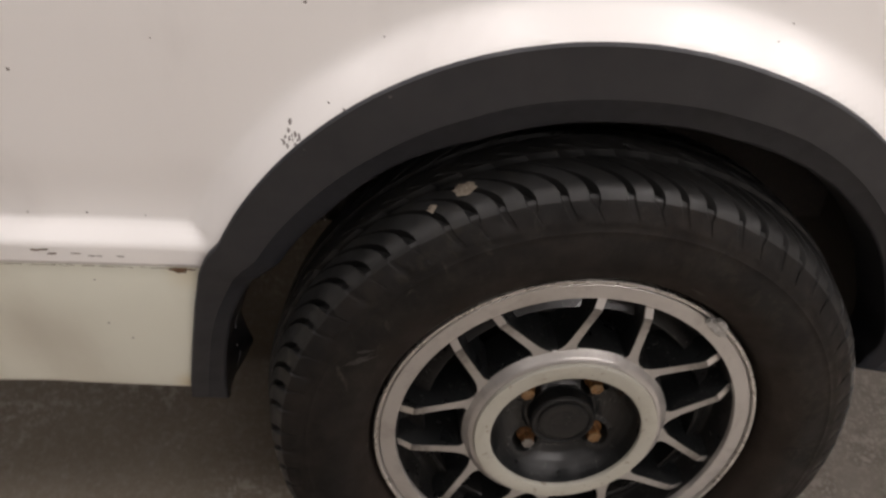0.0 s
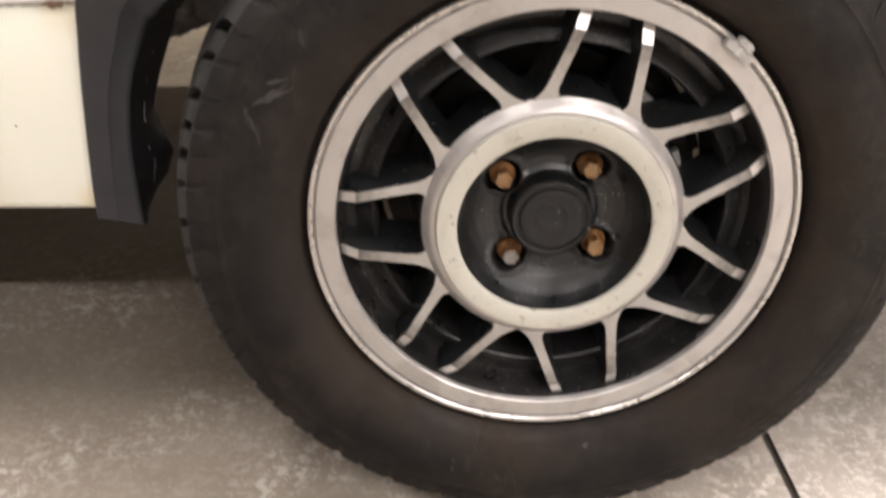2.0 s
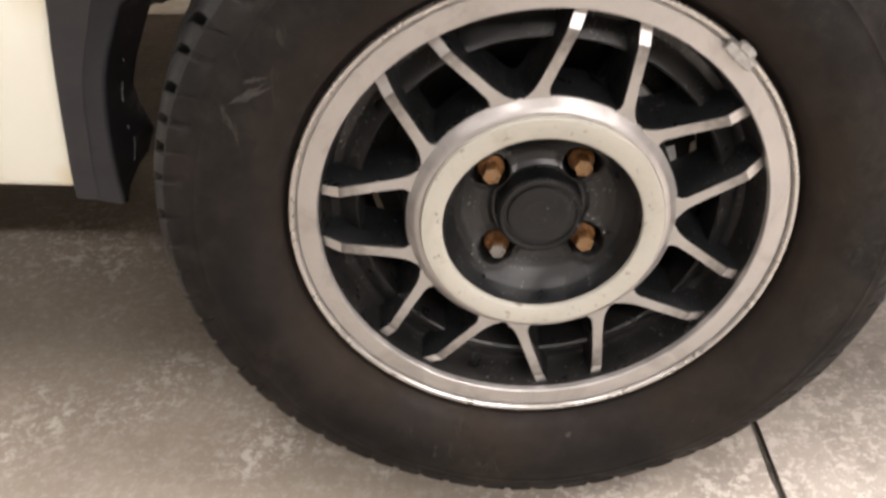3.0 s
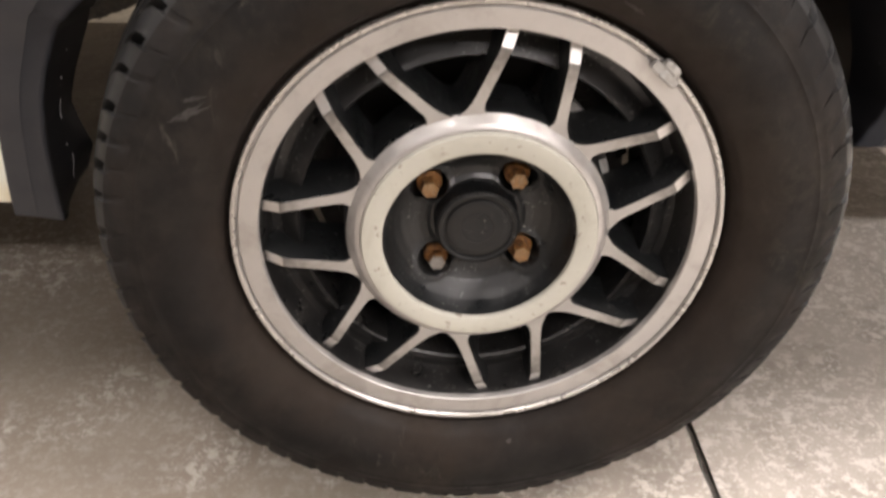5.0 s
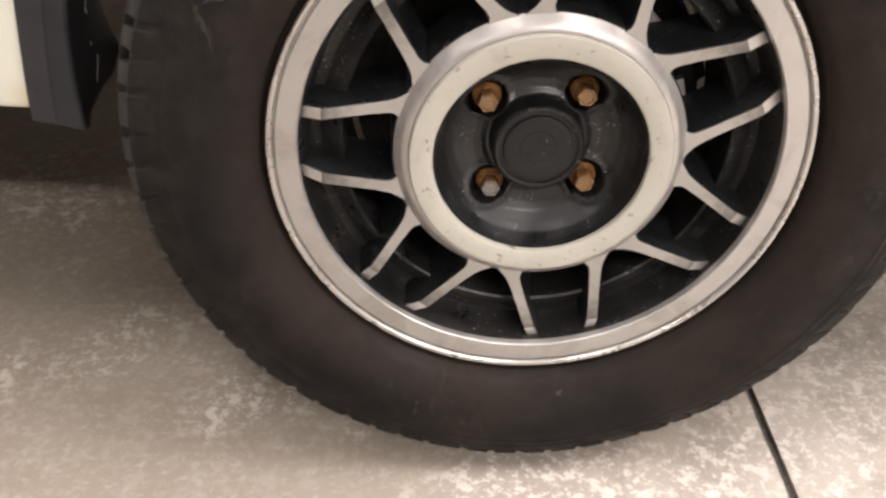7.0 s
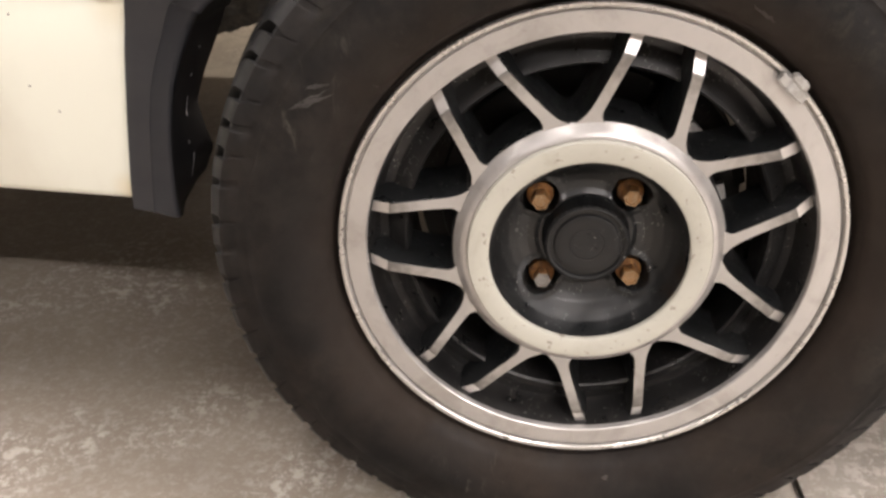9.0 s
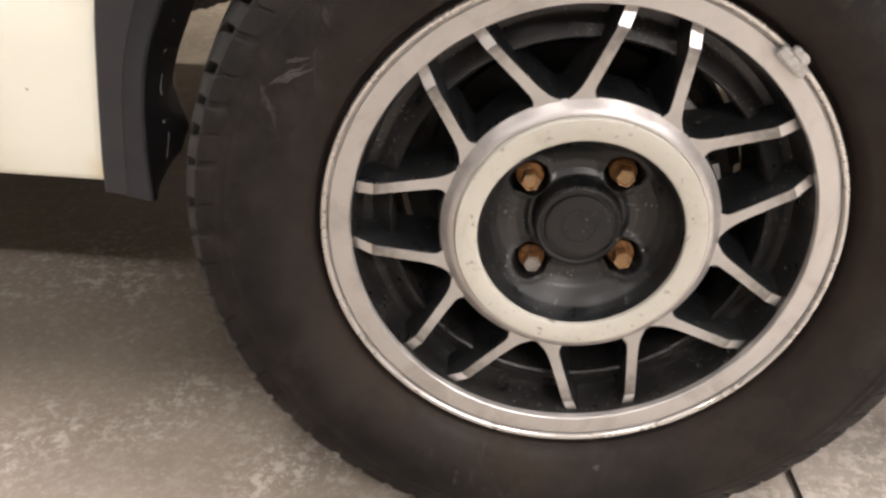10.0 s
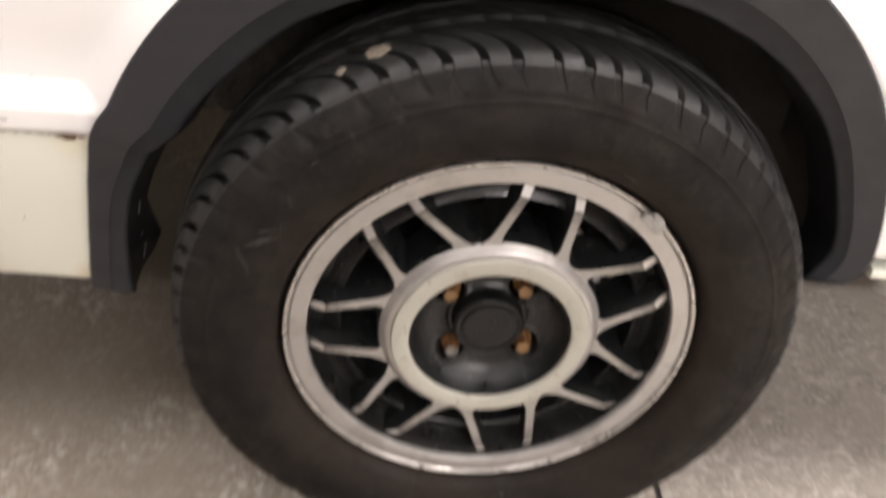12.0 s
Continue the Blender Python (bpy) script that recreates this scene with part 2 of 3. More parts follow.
def concrete_material():
    m = mat("mottled_concrete", (0.4, 0.37, 0.33), 0.55)
    n = Nodes(m)
    wide = n.ramp(n.noise(2.2, 5, 0.6), 0.32, 0.68)
    c = n.mix(wide, (0.348, 0.305, 0.253), (0.428, 0.381, 0.322))
    cloud = n.ramp(n.noise(8, 5, 0.6, (1, 0.8, 1), 0.3), 0.38, 0.64, 0, 0.75)
    c = n.mix(cloud, c, (0.285, 0.244, 0.203))
    split = n.t.nodes.new("ShaderNodeSeparateXYZ")
    n.link(n.co, split.inputs[0])
    worn = n.math("ADD", n.noise(4.2, 4, 0.55), n.ramp(split.outputs[0], -0.5, 0.6, -0.07, 0.09))
    # dirty floor by the car's side; its dark colour also stands in for weaker light
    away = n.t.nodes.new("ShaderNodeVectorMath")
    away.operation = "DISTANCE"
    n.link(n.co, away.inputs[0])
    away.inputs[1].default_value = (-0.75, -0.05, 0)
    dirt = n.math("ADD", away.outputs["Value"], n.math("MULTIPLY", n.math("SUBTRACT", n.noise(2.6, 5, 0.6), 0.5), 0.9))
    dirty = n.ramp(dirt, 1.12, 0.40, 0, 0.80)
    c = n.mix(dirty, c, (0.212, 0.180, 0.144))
    # paler slab towards +x, partly brightness painted in where the lamps fall short
    c = n.mix(n.ramp(n.math("ADD", split.outputs[0], n.math("MULTIPLY", n.math("SUBTRACT", n.noise(3.0, 5, 0.6), 0.5), 0.5)), -0.1, 0.55, 0, 0.6), c, (0.49, 0.452, 0.402))
    crowd = n.ramp(worn, 0.42, 0.60, 0.14, 0.95)
    flake = n.math("MAXIMUM", n.ramp(n.noise(52, 8, 0.70, None, 0.12), 0.51, 0.60), n.ramp(n.noise(120, 6, 0.72, None, 0.1), 0.53, 0.61, 0, 0.85))
    c = n.mix(n.ramp(n.noise(17, 7, 0.68, None, 0.2), 0.50, 0.62, 0, 0.5), c, (0.270, 0.236, 0.200))
    c = n.mix(n.math("MULTIPLY", n.math("MULTIPLY", flake, crowd), n.math("SUBTRACT", 1.0, n.math("MULTIPLY", dirty, 0.5))), c, (0.615, 0.578, 0.525))
    fine = n.ramp(n.noise(110, 3, 0.6), 0.50, 0.72, 0, 0.25)
    c = n.mix(fine, c, (0.50, 0.465, 0.415))
    dots = n.ramp(n.noise(150, 2, 0.5), 0.775, 0.80)
    n.colour(n.mix(dots, c, (0.06, 0.052, 0.045)))
    n.rough(n.ramp(flake, 0.0, 1.0, 0.58, 0.46))
    n.bump(n.noise(120, 5), 0.10, 0.001)
    return m


CONCRETE = concrete_material()
DIRT = rust_material("joint_dirt", (0.13, 0.116, 0.098), (0.07, 0.062, 0.052), (0.20, 0.18, 0.155))


def wall_material(name, a, b):
    m = mat(name, a, 0.85)
    n = Nodes(m)
    n.colour(n.mix(n.ramp(n.noise(2.0, 5), 0.35, 0.7), a, b))
    n.bump(n.noise(90, 4), 0.2, 0.002)
    return m


WALL = wall_material("painted_wall", (0.42, 0.40, 0.37), (0.36, 0.34, 0.31))
PALE = wall_material("pale_wall", (0.40, 0.385, 0.365), (0.34, 0.325, 0.305))
CEIL = wall_material("painted_ceiling", (0.48, 0.46, 0.43), (0.42, 0.40, 0.37))

# ---- mesh helpers ----


def to_object(name, bm, material, parent=None, label="", smooth=35):
    """Links a bmesh as one object, under parent where there is one; material: one, or a list for the faces' indices."""
    bmesh.ops.recalc_face_normals(bm, faces=bm.faces)
    me = bpy.data.meshes.new(name)
    bm.to_mesh(me)
    bm.free()
    for m in material if isinstance(material, list) else [material]:
        me.materials.append(m)
    ob = new(name, me)
    if smooth:
        me.polygons.foreach_set("use_smooth", [True] * len(me.polygons))
        me.set_sharp_from_angle(angle=radians(smooth))
    if parent:
        ob.parent = parent
    return tagged(ob, label)


part = to_object


def revolve(bm, profile, steps=96, start=0.0, turn=360.0, index=0, closed=True):
    """Turns rows of (radius, depth) about the wheel's axle (depth along y)."""
    full = abs(turn - 360) < 1e-6
    count = steps if full else steps + 1
    rings = []
    for i in range(count):
        a = radians(start + turn * i / steps)
        rings.append([bm.verts.new((r * math.cos(a), d, r * math.sin(a))) for r, d in profile])
    n = len(profile)
    for i in range(steps):
        p, q = rings[i], rings[(i + 1) % count]
        for j in range(n if closed else n - 1):
            k = (j + 1) % n
            if (p[j].co - q[j].co).length < 1e-7 and (p[k].co - q[k].co).length < 1e-7:
                continue
            f = bm.faces.new((p[j], p[k], q[k], q[j]))
            f.material_index = index
    if not full and closed:
        bm.faces.new(rings[0])
        bm.faces.new(rings[-1])
    return bm


def block(bm, lo, hi, bevel=0.0):
    made = bmesh.ops.create_cube(bm, size=1)["verts"]
    for v in made:
        v.co = Vector([lo[i] + (v.co[i] + 0.5) * (hi[i] - lo[i]) for i in range(3)])
    if bevel:
        edges = {e for v in made for e in v.link_edges}
        bmesh.ops.bevel(bm, geom=list(edges), offset=bevel, segments=2, affect="EDGES")
    return bm


def loft(bm, sections, index=0, caps=True):
    """Closed tube of quads through sections, each a ring of as many points."""
    rings = [[bm.verts.new(p) for p in s] for s in sections]
    n = len(sections[0])
    for p, q in zip(rings, rings[1:]):
        for j in range(n):
            f = bm.faces.new((p[j], p[(j + 1) % n], q[(j + 1) % n], q[j]))
            f.material_index = index
    if caps:
        bm.faces.new(rings[0])
        bm.faces.new(rings[-1])
    return bm


def smoothstep(a, b, x):
    t = min(1.0, max(0.0, (x - a) / (b - a)))
    return t * t * (3 - 2 * t)


# ---- the room ----
def room():
    floor_bm = bmesh.new()
    block(floor_bm, (-6, -5.5, -0.16), (6, 7.5, -0.0062))
    floor = tagged(to_object("floor", floor_bm, DIRT, smooth=0), "mottled grey-beige concrete garage floor with a sawn joint", "floor", kind="structure")
    joint = 0.2341
    for lo, hi in (((-6, -5.5, -0.006), (joint - 0.0048, 7.5, 0)), ((joint + 0.0048, -5.5, -0.006), (6, 7.5, 0))):
        bm = bmesh.new()
        block(bm, lo, hi)
        edge = [e for e in bm.edges if all(abs(v.co.z) < 1e-6 and abs(v.co.x - joint) < 0.01 for v in e.verts)]
        bmesh.ops.subdivide_edges(bm, edges=edge, cuts=900)
        near = [v for v in bm.verts if abs(v.co.x - joint) < 0.01 and v.co.z > -0.001]
        for v in near:
            v.co.x += 0.0022 * noise.noise((v.co.y * 40, lo[0], 0)) + 0.0010 * noise.noise((v.co.y * 150, lo[0], 3))
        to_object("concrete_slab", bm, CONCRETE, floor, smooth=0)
    for name, lo, hi, label in (
        ("wall_south", (-6, -5.5, 0), (6, -5.3, 2.8), "plain white painted garage wall behind the walk"),
        ("wall_north", (-6, 7.4, 0), (6, 7.6, 2.8), "plain painted garage wall beyond the car"),
        ("wall_west", (-6.1, -5.5, 0), (-5.9, 7.5, 2.8), "plain painted garage side wall"),
        ("wall_east", (5.9, -5.5, 0), (6.1, 7.5, 2.8), "plain painted garage side wall"),
    ):
        bm = bmesh.new()
        block(bm, lo, hi)
        tagged(to_object(name, bm, PALE if name == "wall_south" else WALL, smooth=0), label, "wall", kind="structure")
    bm = bmesh.new()
    block(bm, (-6, -5.5, 2.8), (6, 7.5, 2.95))
    tagged(to_object("ceiling", bm, CEIL, smooth=0), "plain pale painted garage ceiling", "ceiling", kind="structure")


room()

# ---- the car ----
car = tagged(new("car"), "white car with black arch flares and rusty sill on concrete", "car")
car.matrix_world = CAR

# the arch outline: an arc that runs into nearly upright ends
ARC_C, ARC_R = (0.0020, 0.3575), 0.3655


def outline(u):
    """The flare's outer edge at u: 0 at the rear foot, 1 at the front foot. Returns the place and the way towards the wheel."""
    pts = OUT
    x = u * (len(pts) - 1)
    i = min(int(x), len(pts) - 2)
    p = pts[i].lerp(pts[i + 1], x - i)
    j = max(1, min(len(pts) - 2, round(x)))
    d = pts[j + 1] - pts[j - 1]
    n = Vector((d.y, -d.x)).normalized()
    low = smoothstep(0.47, 0.41, p.y) if p.x > 0 else 0.0
    n = n.lerp(Vector((-1, 0)), low).normalized()
    return p, n


def build_outline():
    pts = []
    a0, a1 = 153.0, 33.0
    left = Vector((ARC_C[0] + ARC_R * math.cos(radians(a0)), ARC_C[1] + ARC_R * math.sin(radians(a0))))
    for i in range(14):
        z = 0.294 + (left.y - 0.294) * i / 14
        x = np.interp(z, [0.294, 0.319, 0.371, 0.446, 0.500, left.y], [-0.390, -0.386, -0.375, -0.358, -0.343, left.x])
        pts.append(Vector((x, z)))
    for i in range(61):
        a = radians(a0 + (a1 - a0) * i / 60)
        pts.append(Vector((ARC_C[0] + ARC_R * math.cos(a), ARC_C[1] + ARC_R * math.sin(a))))
    # towards the front the arch tightens, then drops into a blunt foot
    turn = [90, 60, 54, 48, 42, 36, 30, 24, 18, 12, 8]
    reach = [0.3655, 0.3660, 0.3650, 0.3632, 0.3608, 0.3578, 0.3540, 0.3495, 0.3462, 0.3440, 0.3420]
    for k, p in enumerate(pts):
        a = math.degrees(math.atan2(p.y - ARC_C[1], p.x - ARC_C[0]))
        if k > 14 and a < 90:
            r = np.interp(a, turn[::-1], reach[::-1])
            pts[k] = Vector((ARC_C[0] + r * math.cos(radians(a)), ARC_C[1] + r * math.sin(radians(a))))
    for i in range(1, 13):
        a = radians(a1 - 25 * i / 12)
        r = np.interp(math.degrees(a), turn[::-1], reach[::-1])
        pts.append(Vector((ARC_C[0] + r * math.cos(a), ARC_C[1] + r * math.sin(a))))
    right = pts[-1].copy()
    for i in range(1, 11):
        b = radians(90 * i / 10)
        pts.append(Vector((right.x - 0.020 * (1 - math.cos(b)), right.y - 0.033 * math.sin(b))))
    return pts


OUT = build_outline()


def inside_arch(x, z):
    """How far a place of the car's side lies outside the arch outline (negative inside it)."""
    if x < OUT[14].x and z < OUT[14].y:
        edge = np.interp(z, [p.y for p in OUT[:15]], [p.x for p in OUT[:15]])
        return edge - x
    if x > 0.2 and z < OUT[74].y:
        z = max(z, OUT[-1].y)
        edge = np.interp(z, [p.y for p in OUT[74:]][::-1], [p.x for p in OUT[74:]][::-1])
        return x - edge
    return math.hypot(x - ARC_C[0], z - ARC_C[1]) - ARC_R


def side_depth(x, z):
    """The car side's depth (y in the car's axes): gently crowned, out at the arch lip and at the lower fold."""
    d = inside_arch(x, z)
    y = 0.006 + 0.05 * max(0.0, z - 0.72) ** 1.5 * 2
    front = smoothstep(0.12, 0.29, x)
    rise = 0.5 * ((0.030 - d) + math.sqrt((0.030 - d) ** 2 + 0.005 ** 2)) / 0.030
    lip_out = 0.035 * min(1.0, rise) * smoothstep(0.445, 0.535, z) * (1 - 0.75 * front)
    y += 0.004 * front + 1.3 * max(0.0, -0.004 - d)
    fold_out = 0.0
    if x < -0.2:
        fold_out = 0.022 * (1 - smoothstep(0.509, 0.528, z))
        y += 0.003 * smoothstep(0.60, 0.54, z)
    y -= max(lip_out, fold_out)
    y += 0.002 * math.exp(-((x + 0.40) ** 2 + (z - 0.575) ** 2) / 0.005)
    return y


def fender():
    bm = bmesh.new()
    xs = list(np.arange(-1.25, -0.62, 0.03)) + list(np.arange(-0.62, 0.48, 0.006)) + list(np.arange(0.48, 0.95, 0.02))
    zs = list(np.arange(0.489, 0.60, 0.0035)) + list(np.arange(0.60, 0.80, 0.006)) + list(np.arange(0.80, 0.96, 0.02))
    low = list(np.arange(0.400, 0.489, 0.006))
    zs = low + zs
    grid = {}
    for i, x in enumerate(xs):
        for j, z in enumerate(zs):
            if inside_arch(x, z) > -0.012 and not (x < 0.2 and j < len(low)):
                grid[i, j] = bm.verts.new((x, side_depth(x, z), z))
    for i, j in list(grid):
        q = [grid.get(k) for k in ((i, j), (i + 1, j), (i + 1, j + 1), (i, j + 1))]
        if all(q):
            bm.faces.new(q)
    ob = part("fender", bm, WHITE, car, "white painted fender with chipped lower fold", 60)
    solid = ob.modifiers.new("thickness", "SOLIDIFY")
    solid.thickness, solid.offset = 0.0012, 0
    return ob


def edge_x(z):
    return np.interp(z, [p.y for p in OUT[:15]], [p.x for p in OUT[:15]])


def sill():
    """The panel below the fold, tucked in towards its foot."""
    rows = [(0.4865, 0.010), (0.4865, -0.0075), (0.484, -0.0095), (0.46, -0.0085), (0.42, -0.002), (0.38, 0.006), (0.34, 0.0145), (0.306, 0.0215), (0.301, 0.0235), (0.2985, 0.027), (0.299, 0.06), (0.31, 0.06)]
    bm = bmesh.new()
    secs = []
    for x in list(np.linspace(-1.25, -0.62, 8)) + list(np.linspace(-0.60, -0.330, 46)):
        dent = 0.006 * math.exp(-((x + 0.545) / 0.035) ** 2)
        secs.append([(min(x, edge_x(z) + 0.006), y + (dent * math.exp(-((z - 0.36) / 0.05) ** 2) if y < 0.03 else 0), z + 0.0012 * math.sin(x * 9)) for z, y in rows])
    loft(bm, secs)
    return part("sill_panel", bm, CREAM, car, "yellowed cream sill panel with smudges", 40)


INNER = []


def flare():
    bm = bmesh.new()
    secs, n = [], 220
    us = [0, 0.012, 0.03, 0.045, 0.06, 0.076, 0.09, 0.107, 0.146, 0.214, 0.29, 0.37, 0.5, 0.65, 0.8, 0.9, 1]
    table = {  # ways in towards the wheel and depths behind the edge: first crease, second crease, inner lip
        "a": [0.014, 0.014, 0.014, 0.014, 0.014, 0.015, 0.018, 0.023, 0.034, 0.040, 0.044, 0.046, 0.044, 0.034, 0.025, 0.019, 0.015],
        "fa": [0.006, 0.006, 0.006, 0.006, 0.006, 0.007, 0.008, 0.008, 0.008, 0.007, 0.005, 0.004, 0.004, 0.005, 0.007, 0.007, 0.007],
        "b": [0.034, 0.032, 0.031, 0.030, 0.030, 0.031, 0.034, 0.040, 0.056, 0.064, 0.067, 0.075, 0.072, 0.060, 0.039, 0.030, 0.030],
        "fb": [0.015, 0.015, 0.014, 0.014, 0.014, 0.015, 0.017, 0.018, 0.020, 0.019, 0.018, 0.017, 0.017, 0.018, 0.016, 0.016, 0.017],
        "c": [0.024, 0.046, 0.053, 0.042, 0.033, 0.036, 0.041, 0.048, 0.063, 0.067, 0.071, 0.081, 0.077, 0.065, 0.053, 0.044, 0.038],
        "fc": [0.044, 0.050, 0.054, 0.058, 0.062, 0.068, 0.072, 0.070, 0.056, 0.044, 0.040, 0.040, 0.040, 0.044, 0.052, 0.060, 0.066],
    }
    for i in range(n + 1):
        u = i / n
        p, w = outline(u)
        a, fa, b, fb, c, fc = (np.interp(u, us, table[k]) for k in ("a", "fa", "b", "fb", "c", "fc"))
        if p.x < 0:
            edge = np.interp(p.y, [0.287, 0.34, 0.38, 0.42, 0.46, 0.49, 0.515, 0.6], [0.016, 0.006, -0.002, -0.010, -0.017, -0.025, -0.028, -0.031])
        else:
            edge = np.interp(p.y, [0.37, 0.48, 0.57, 0.65, 0.70], [0.004, 0.0, -0.008, -0.019, -0.031])
        # (way in towards the wheel, depth): edge, two faces with rounded creases, inner lip, back
        prof = [(-0.003, edge + 0.014), (-0.003, edge + 0.002), (-0.0012, edge), (0.005, edge + 0.0012), (a - 0.0016, edge + fa - 0.0007), (a + 0.0006, edge + fa - 0.0004), (a + 0.0016, edge + fa + 0.0010),
                (b - 0.004, edge + fb - 0.0025), (b - 0.0006, edge + fb), (b + 0.0008, edge + fb + 0.0040), (c - 0.001, edge + fc - 0.003), (c, edge + fc), (c - 0.003, edge + fc + 0.001),
                (b - 0.005, edge + fb + 0.014), (a - 0.002, edge + fa + 0.014), (0.008, edge + 0.012)]
        foot = 0.40 * (1 - smoothstep(0.0, 0.06, u))
        drop = 0.55 * smoothstep(0.955, 0.985, u)
        sag = 0.008 * (1 - smoothstep(0.0, 0.03, u))
        sec = [Vector((p.x + w.x * s, d, p.y + w.y * s + max(0.0, d - edge - fb) * foot - max(0.0, d - edge) * drop - sag * smoothstep(0.0, 0.034, s))) for s, d in prof]
        secs.append(sec)
        if u < 0.16:
            INNER.append((sec[9], sec[10]))
    loft(bm, secs)
    bm.faces.ensure_lookup_table()
    for i, f in enumerate(bm.faces):
        if i < n * 16 and i % 16 >= 8:
            f.material_index = 1
    return part("wheel_arch_flare", bm, [PLASTIC, GLOSSY], car, "matt black plastic wheel arch flare", 40)


def liner():
    """The wheel house: an arched shell with a back wall, open below."""
    bm = bmesh.new()
    secs = []
    for i in range(49):
        a = radians(153 - 145 * i / 48)
        c, s = math.cos(a), math.sin(a)
        r = 0.352 + 0.012 * smoothstep(0.1, 0.9, i / 48)
        z = HUB + 0.012
        ring = [(r, 0.045), (r + 0.004, 0.14), (r - 0.005, 0.30), (0.12, 0.32), (0.12, 0.325), (r + 0.003, 0.31), (r + 0.010, 0.14), (r + 0.006, 0.045)]
        secs.append([(k * c, d, z + k * s) for k, d in ring])
    loft(bm, secs)
    return part("wheel_house", bm, UNDER, car, "dirty black wheel house", 50)


def underbody():
    bm = bmesh.new()
    block(bm, (-1.25, 0.46, 0.340), (-0.48, 1.20, 0.38), 0.012)
    for k in range(4):
        y = 0.52 + 0.18 * k
        block(bm, (-1.20, y, 0.330), (-0.52, y + 0.05, 0.342), 0.004)
    part("floor_pan", bm, UNDER, car, "dirty ribbed steel floor pan")
    bm = bmesh.new()
    secs = []
    rows = 26
    for k in range(111):
        x = -0.50 + 0.40 * k / 110
        low = min(0.428, 0.4090 + 0.31 * (x + 0.356)) + 0.0030 * noise.noise((x * 60, 0, 0)) + 0.0022 * noise.noise((x * 170, 4, 0))
        face = []
        for j in range(rows):
            z = low + (0.565 - low) * (j / (rows - 1)) ** 1.3
            lump = max(0.0, noise.noise((x * 38, z * 38, 1.0))) + 0.5 * noise.noise((x * 95, z * 95, 7.0)) + 0.3 * noise.noise((x * 210, z * 210, 3.0))
            face.append((x, 0.162 - 0.012 * lump, z))
        secs.append(face + [(x, 0.180, 0.565), (x, 0.178, low + 0.006)])
    loft(bm, secs)
    for f in bm.faces:  # mud on the rear lower part; the darker rest paints in the well's shade
        c = f.calc_center_median()
        caked = c.x + 0.35 * (c.z - 0.42) + 0.03 * noise.noise((c.x * 30, c.z * 30, 9.0)) + 0.02 * noise.noise((c.x * 110, c.z * 110, 2.0))
        f.material_index = 0 if caked < -0.280 else 1
    part("inner_wing", bm, [MUDDY, UNDER], car, "mud-caked inner wing with ragged lower edge", 40)
    bm = bmesh.new()
    block(bm, (-1.25, 0.045, 0.312), (-0.43, 0.14, 0.47), 0.015)
    part("sill_box", bm, UNDER, car)
    bm = bmesh.new()
    block(bm, (0.44, 0.10, 0.34), (0.92, 1.55, 0.42), 0.02)
    block(bm, (0.375, 0.075, 0.372), (0.44, 0.70, 0.50), 0.01)
    part("front_valance", bm, UNDER, car)
    # the far side, the bonnet and the ends close the shell
    bm = bmesh.new()
    block(bm, (-1.25, 1.60, 0.30), (0.94, 1.63, 0.955), 0.012)
    part("far_side_panel", bm, WHITE, car)
    bm = bmesh.new()
    block(bm, (-1.26, 0.012, 0.95), (0.95, 1.63, 0.985), 0.016)
    part("bonnet", bm, WHITE, car)
    bm = bmesh.new()
    block(bm, (0.93, 0.008, 0.37), (0.95, 1.62, 0.953), 0.006)
    part("nose_panel", bm, WHITE, car)
    bm = bmesh.new()
    block(bm, (-1.262, 0.012, 0.31), (-1.245, 1.61, 0.953), 0.004)
    part("bulkhead", bm, UNDER, car)


def wheel_house_front():
    bm = bmesh.new()
    secs = []
    for y, low in ((0.040, 0.375), (0.075, 0.345), (0.13, 0.305), (0.30, 0.295), (0.62, 0.295)):
        secs.append([(0.338, y, low), (0.346, y, 0.56), (0.356, y, 0.56), (0.348, y, low)])
    loft(bm, secs)
    part("wheel_house_front", bm, UNDER, car, "black front wall of the wheel house", 40)


def bumper_strip():
    bm = bmesh.new()
    loft(bm, [[(x, y, z) for y, z in ((0.030, 0.3715), (0.016, 0.3725), (0.0125, 0.377), (0.0125, 0.382), (0.016, 0.3845), (0.030, 0.385))] for x in np.linspace(0.352, 0.93, 12)])
    part("lower_trim_strip", bm, CREAM, car, "narrow beige trim strip under the fender", 40)


fender()
sill()
flare()
liner()
underbody()
wheel_house_front()
bumper_strip()


def flare_scratches():
    """Thin pale scratches along the crease of the flare's rear leg."""
    for lo, hi, across in ((0.316, 0.340, 0.50), (0.3495, 0.3525, 0.45), (0.374, 0.392, 0.55), (0.411, 0.4135, 0.5), (0.436, 0.438, 0.5)):
        secs = []
        for z in np.linspace(lo, hi, 7):
            k = max(1, next(i for i, (b, c) in enumerate(INNER) if b.lerp(c, across).z >= z))
            (b0, c0), (b1, c1) = INNER[k - 1], INNER[k]
            m0, m1 = b0.lerp(c0, across), b1.lerp(c1, across)
            m = m0.lerp(m1, (z - m0.z) / max(1e-5, m1.z - m0.z))
            t = (c1 - b1).normalized() * 0.0006 * (0.6 + 0.8 * abs(noise.noise((z * 200, 1, 0))))
            up = Vector((t.y, -t.x, 0)).normalized()
            secs.append([m - t + up * 0.0005, m + t + up * 0.0005, m + t - up * 0.001, m - t - up * 0.001])
        bm = bmesh.new()
        loft(bm, secs)
        part("scratch", bm, SCRATCH, car, "pale scratch in the black plastic", 0)


flare_scratches()


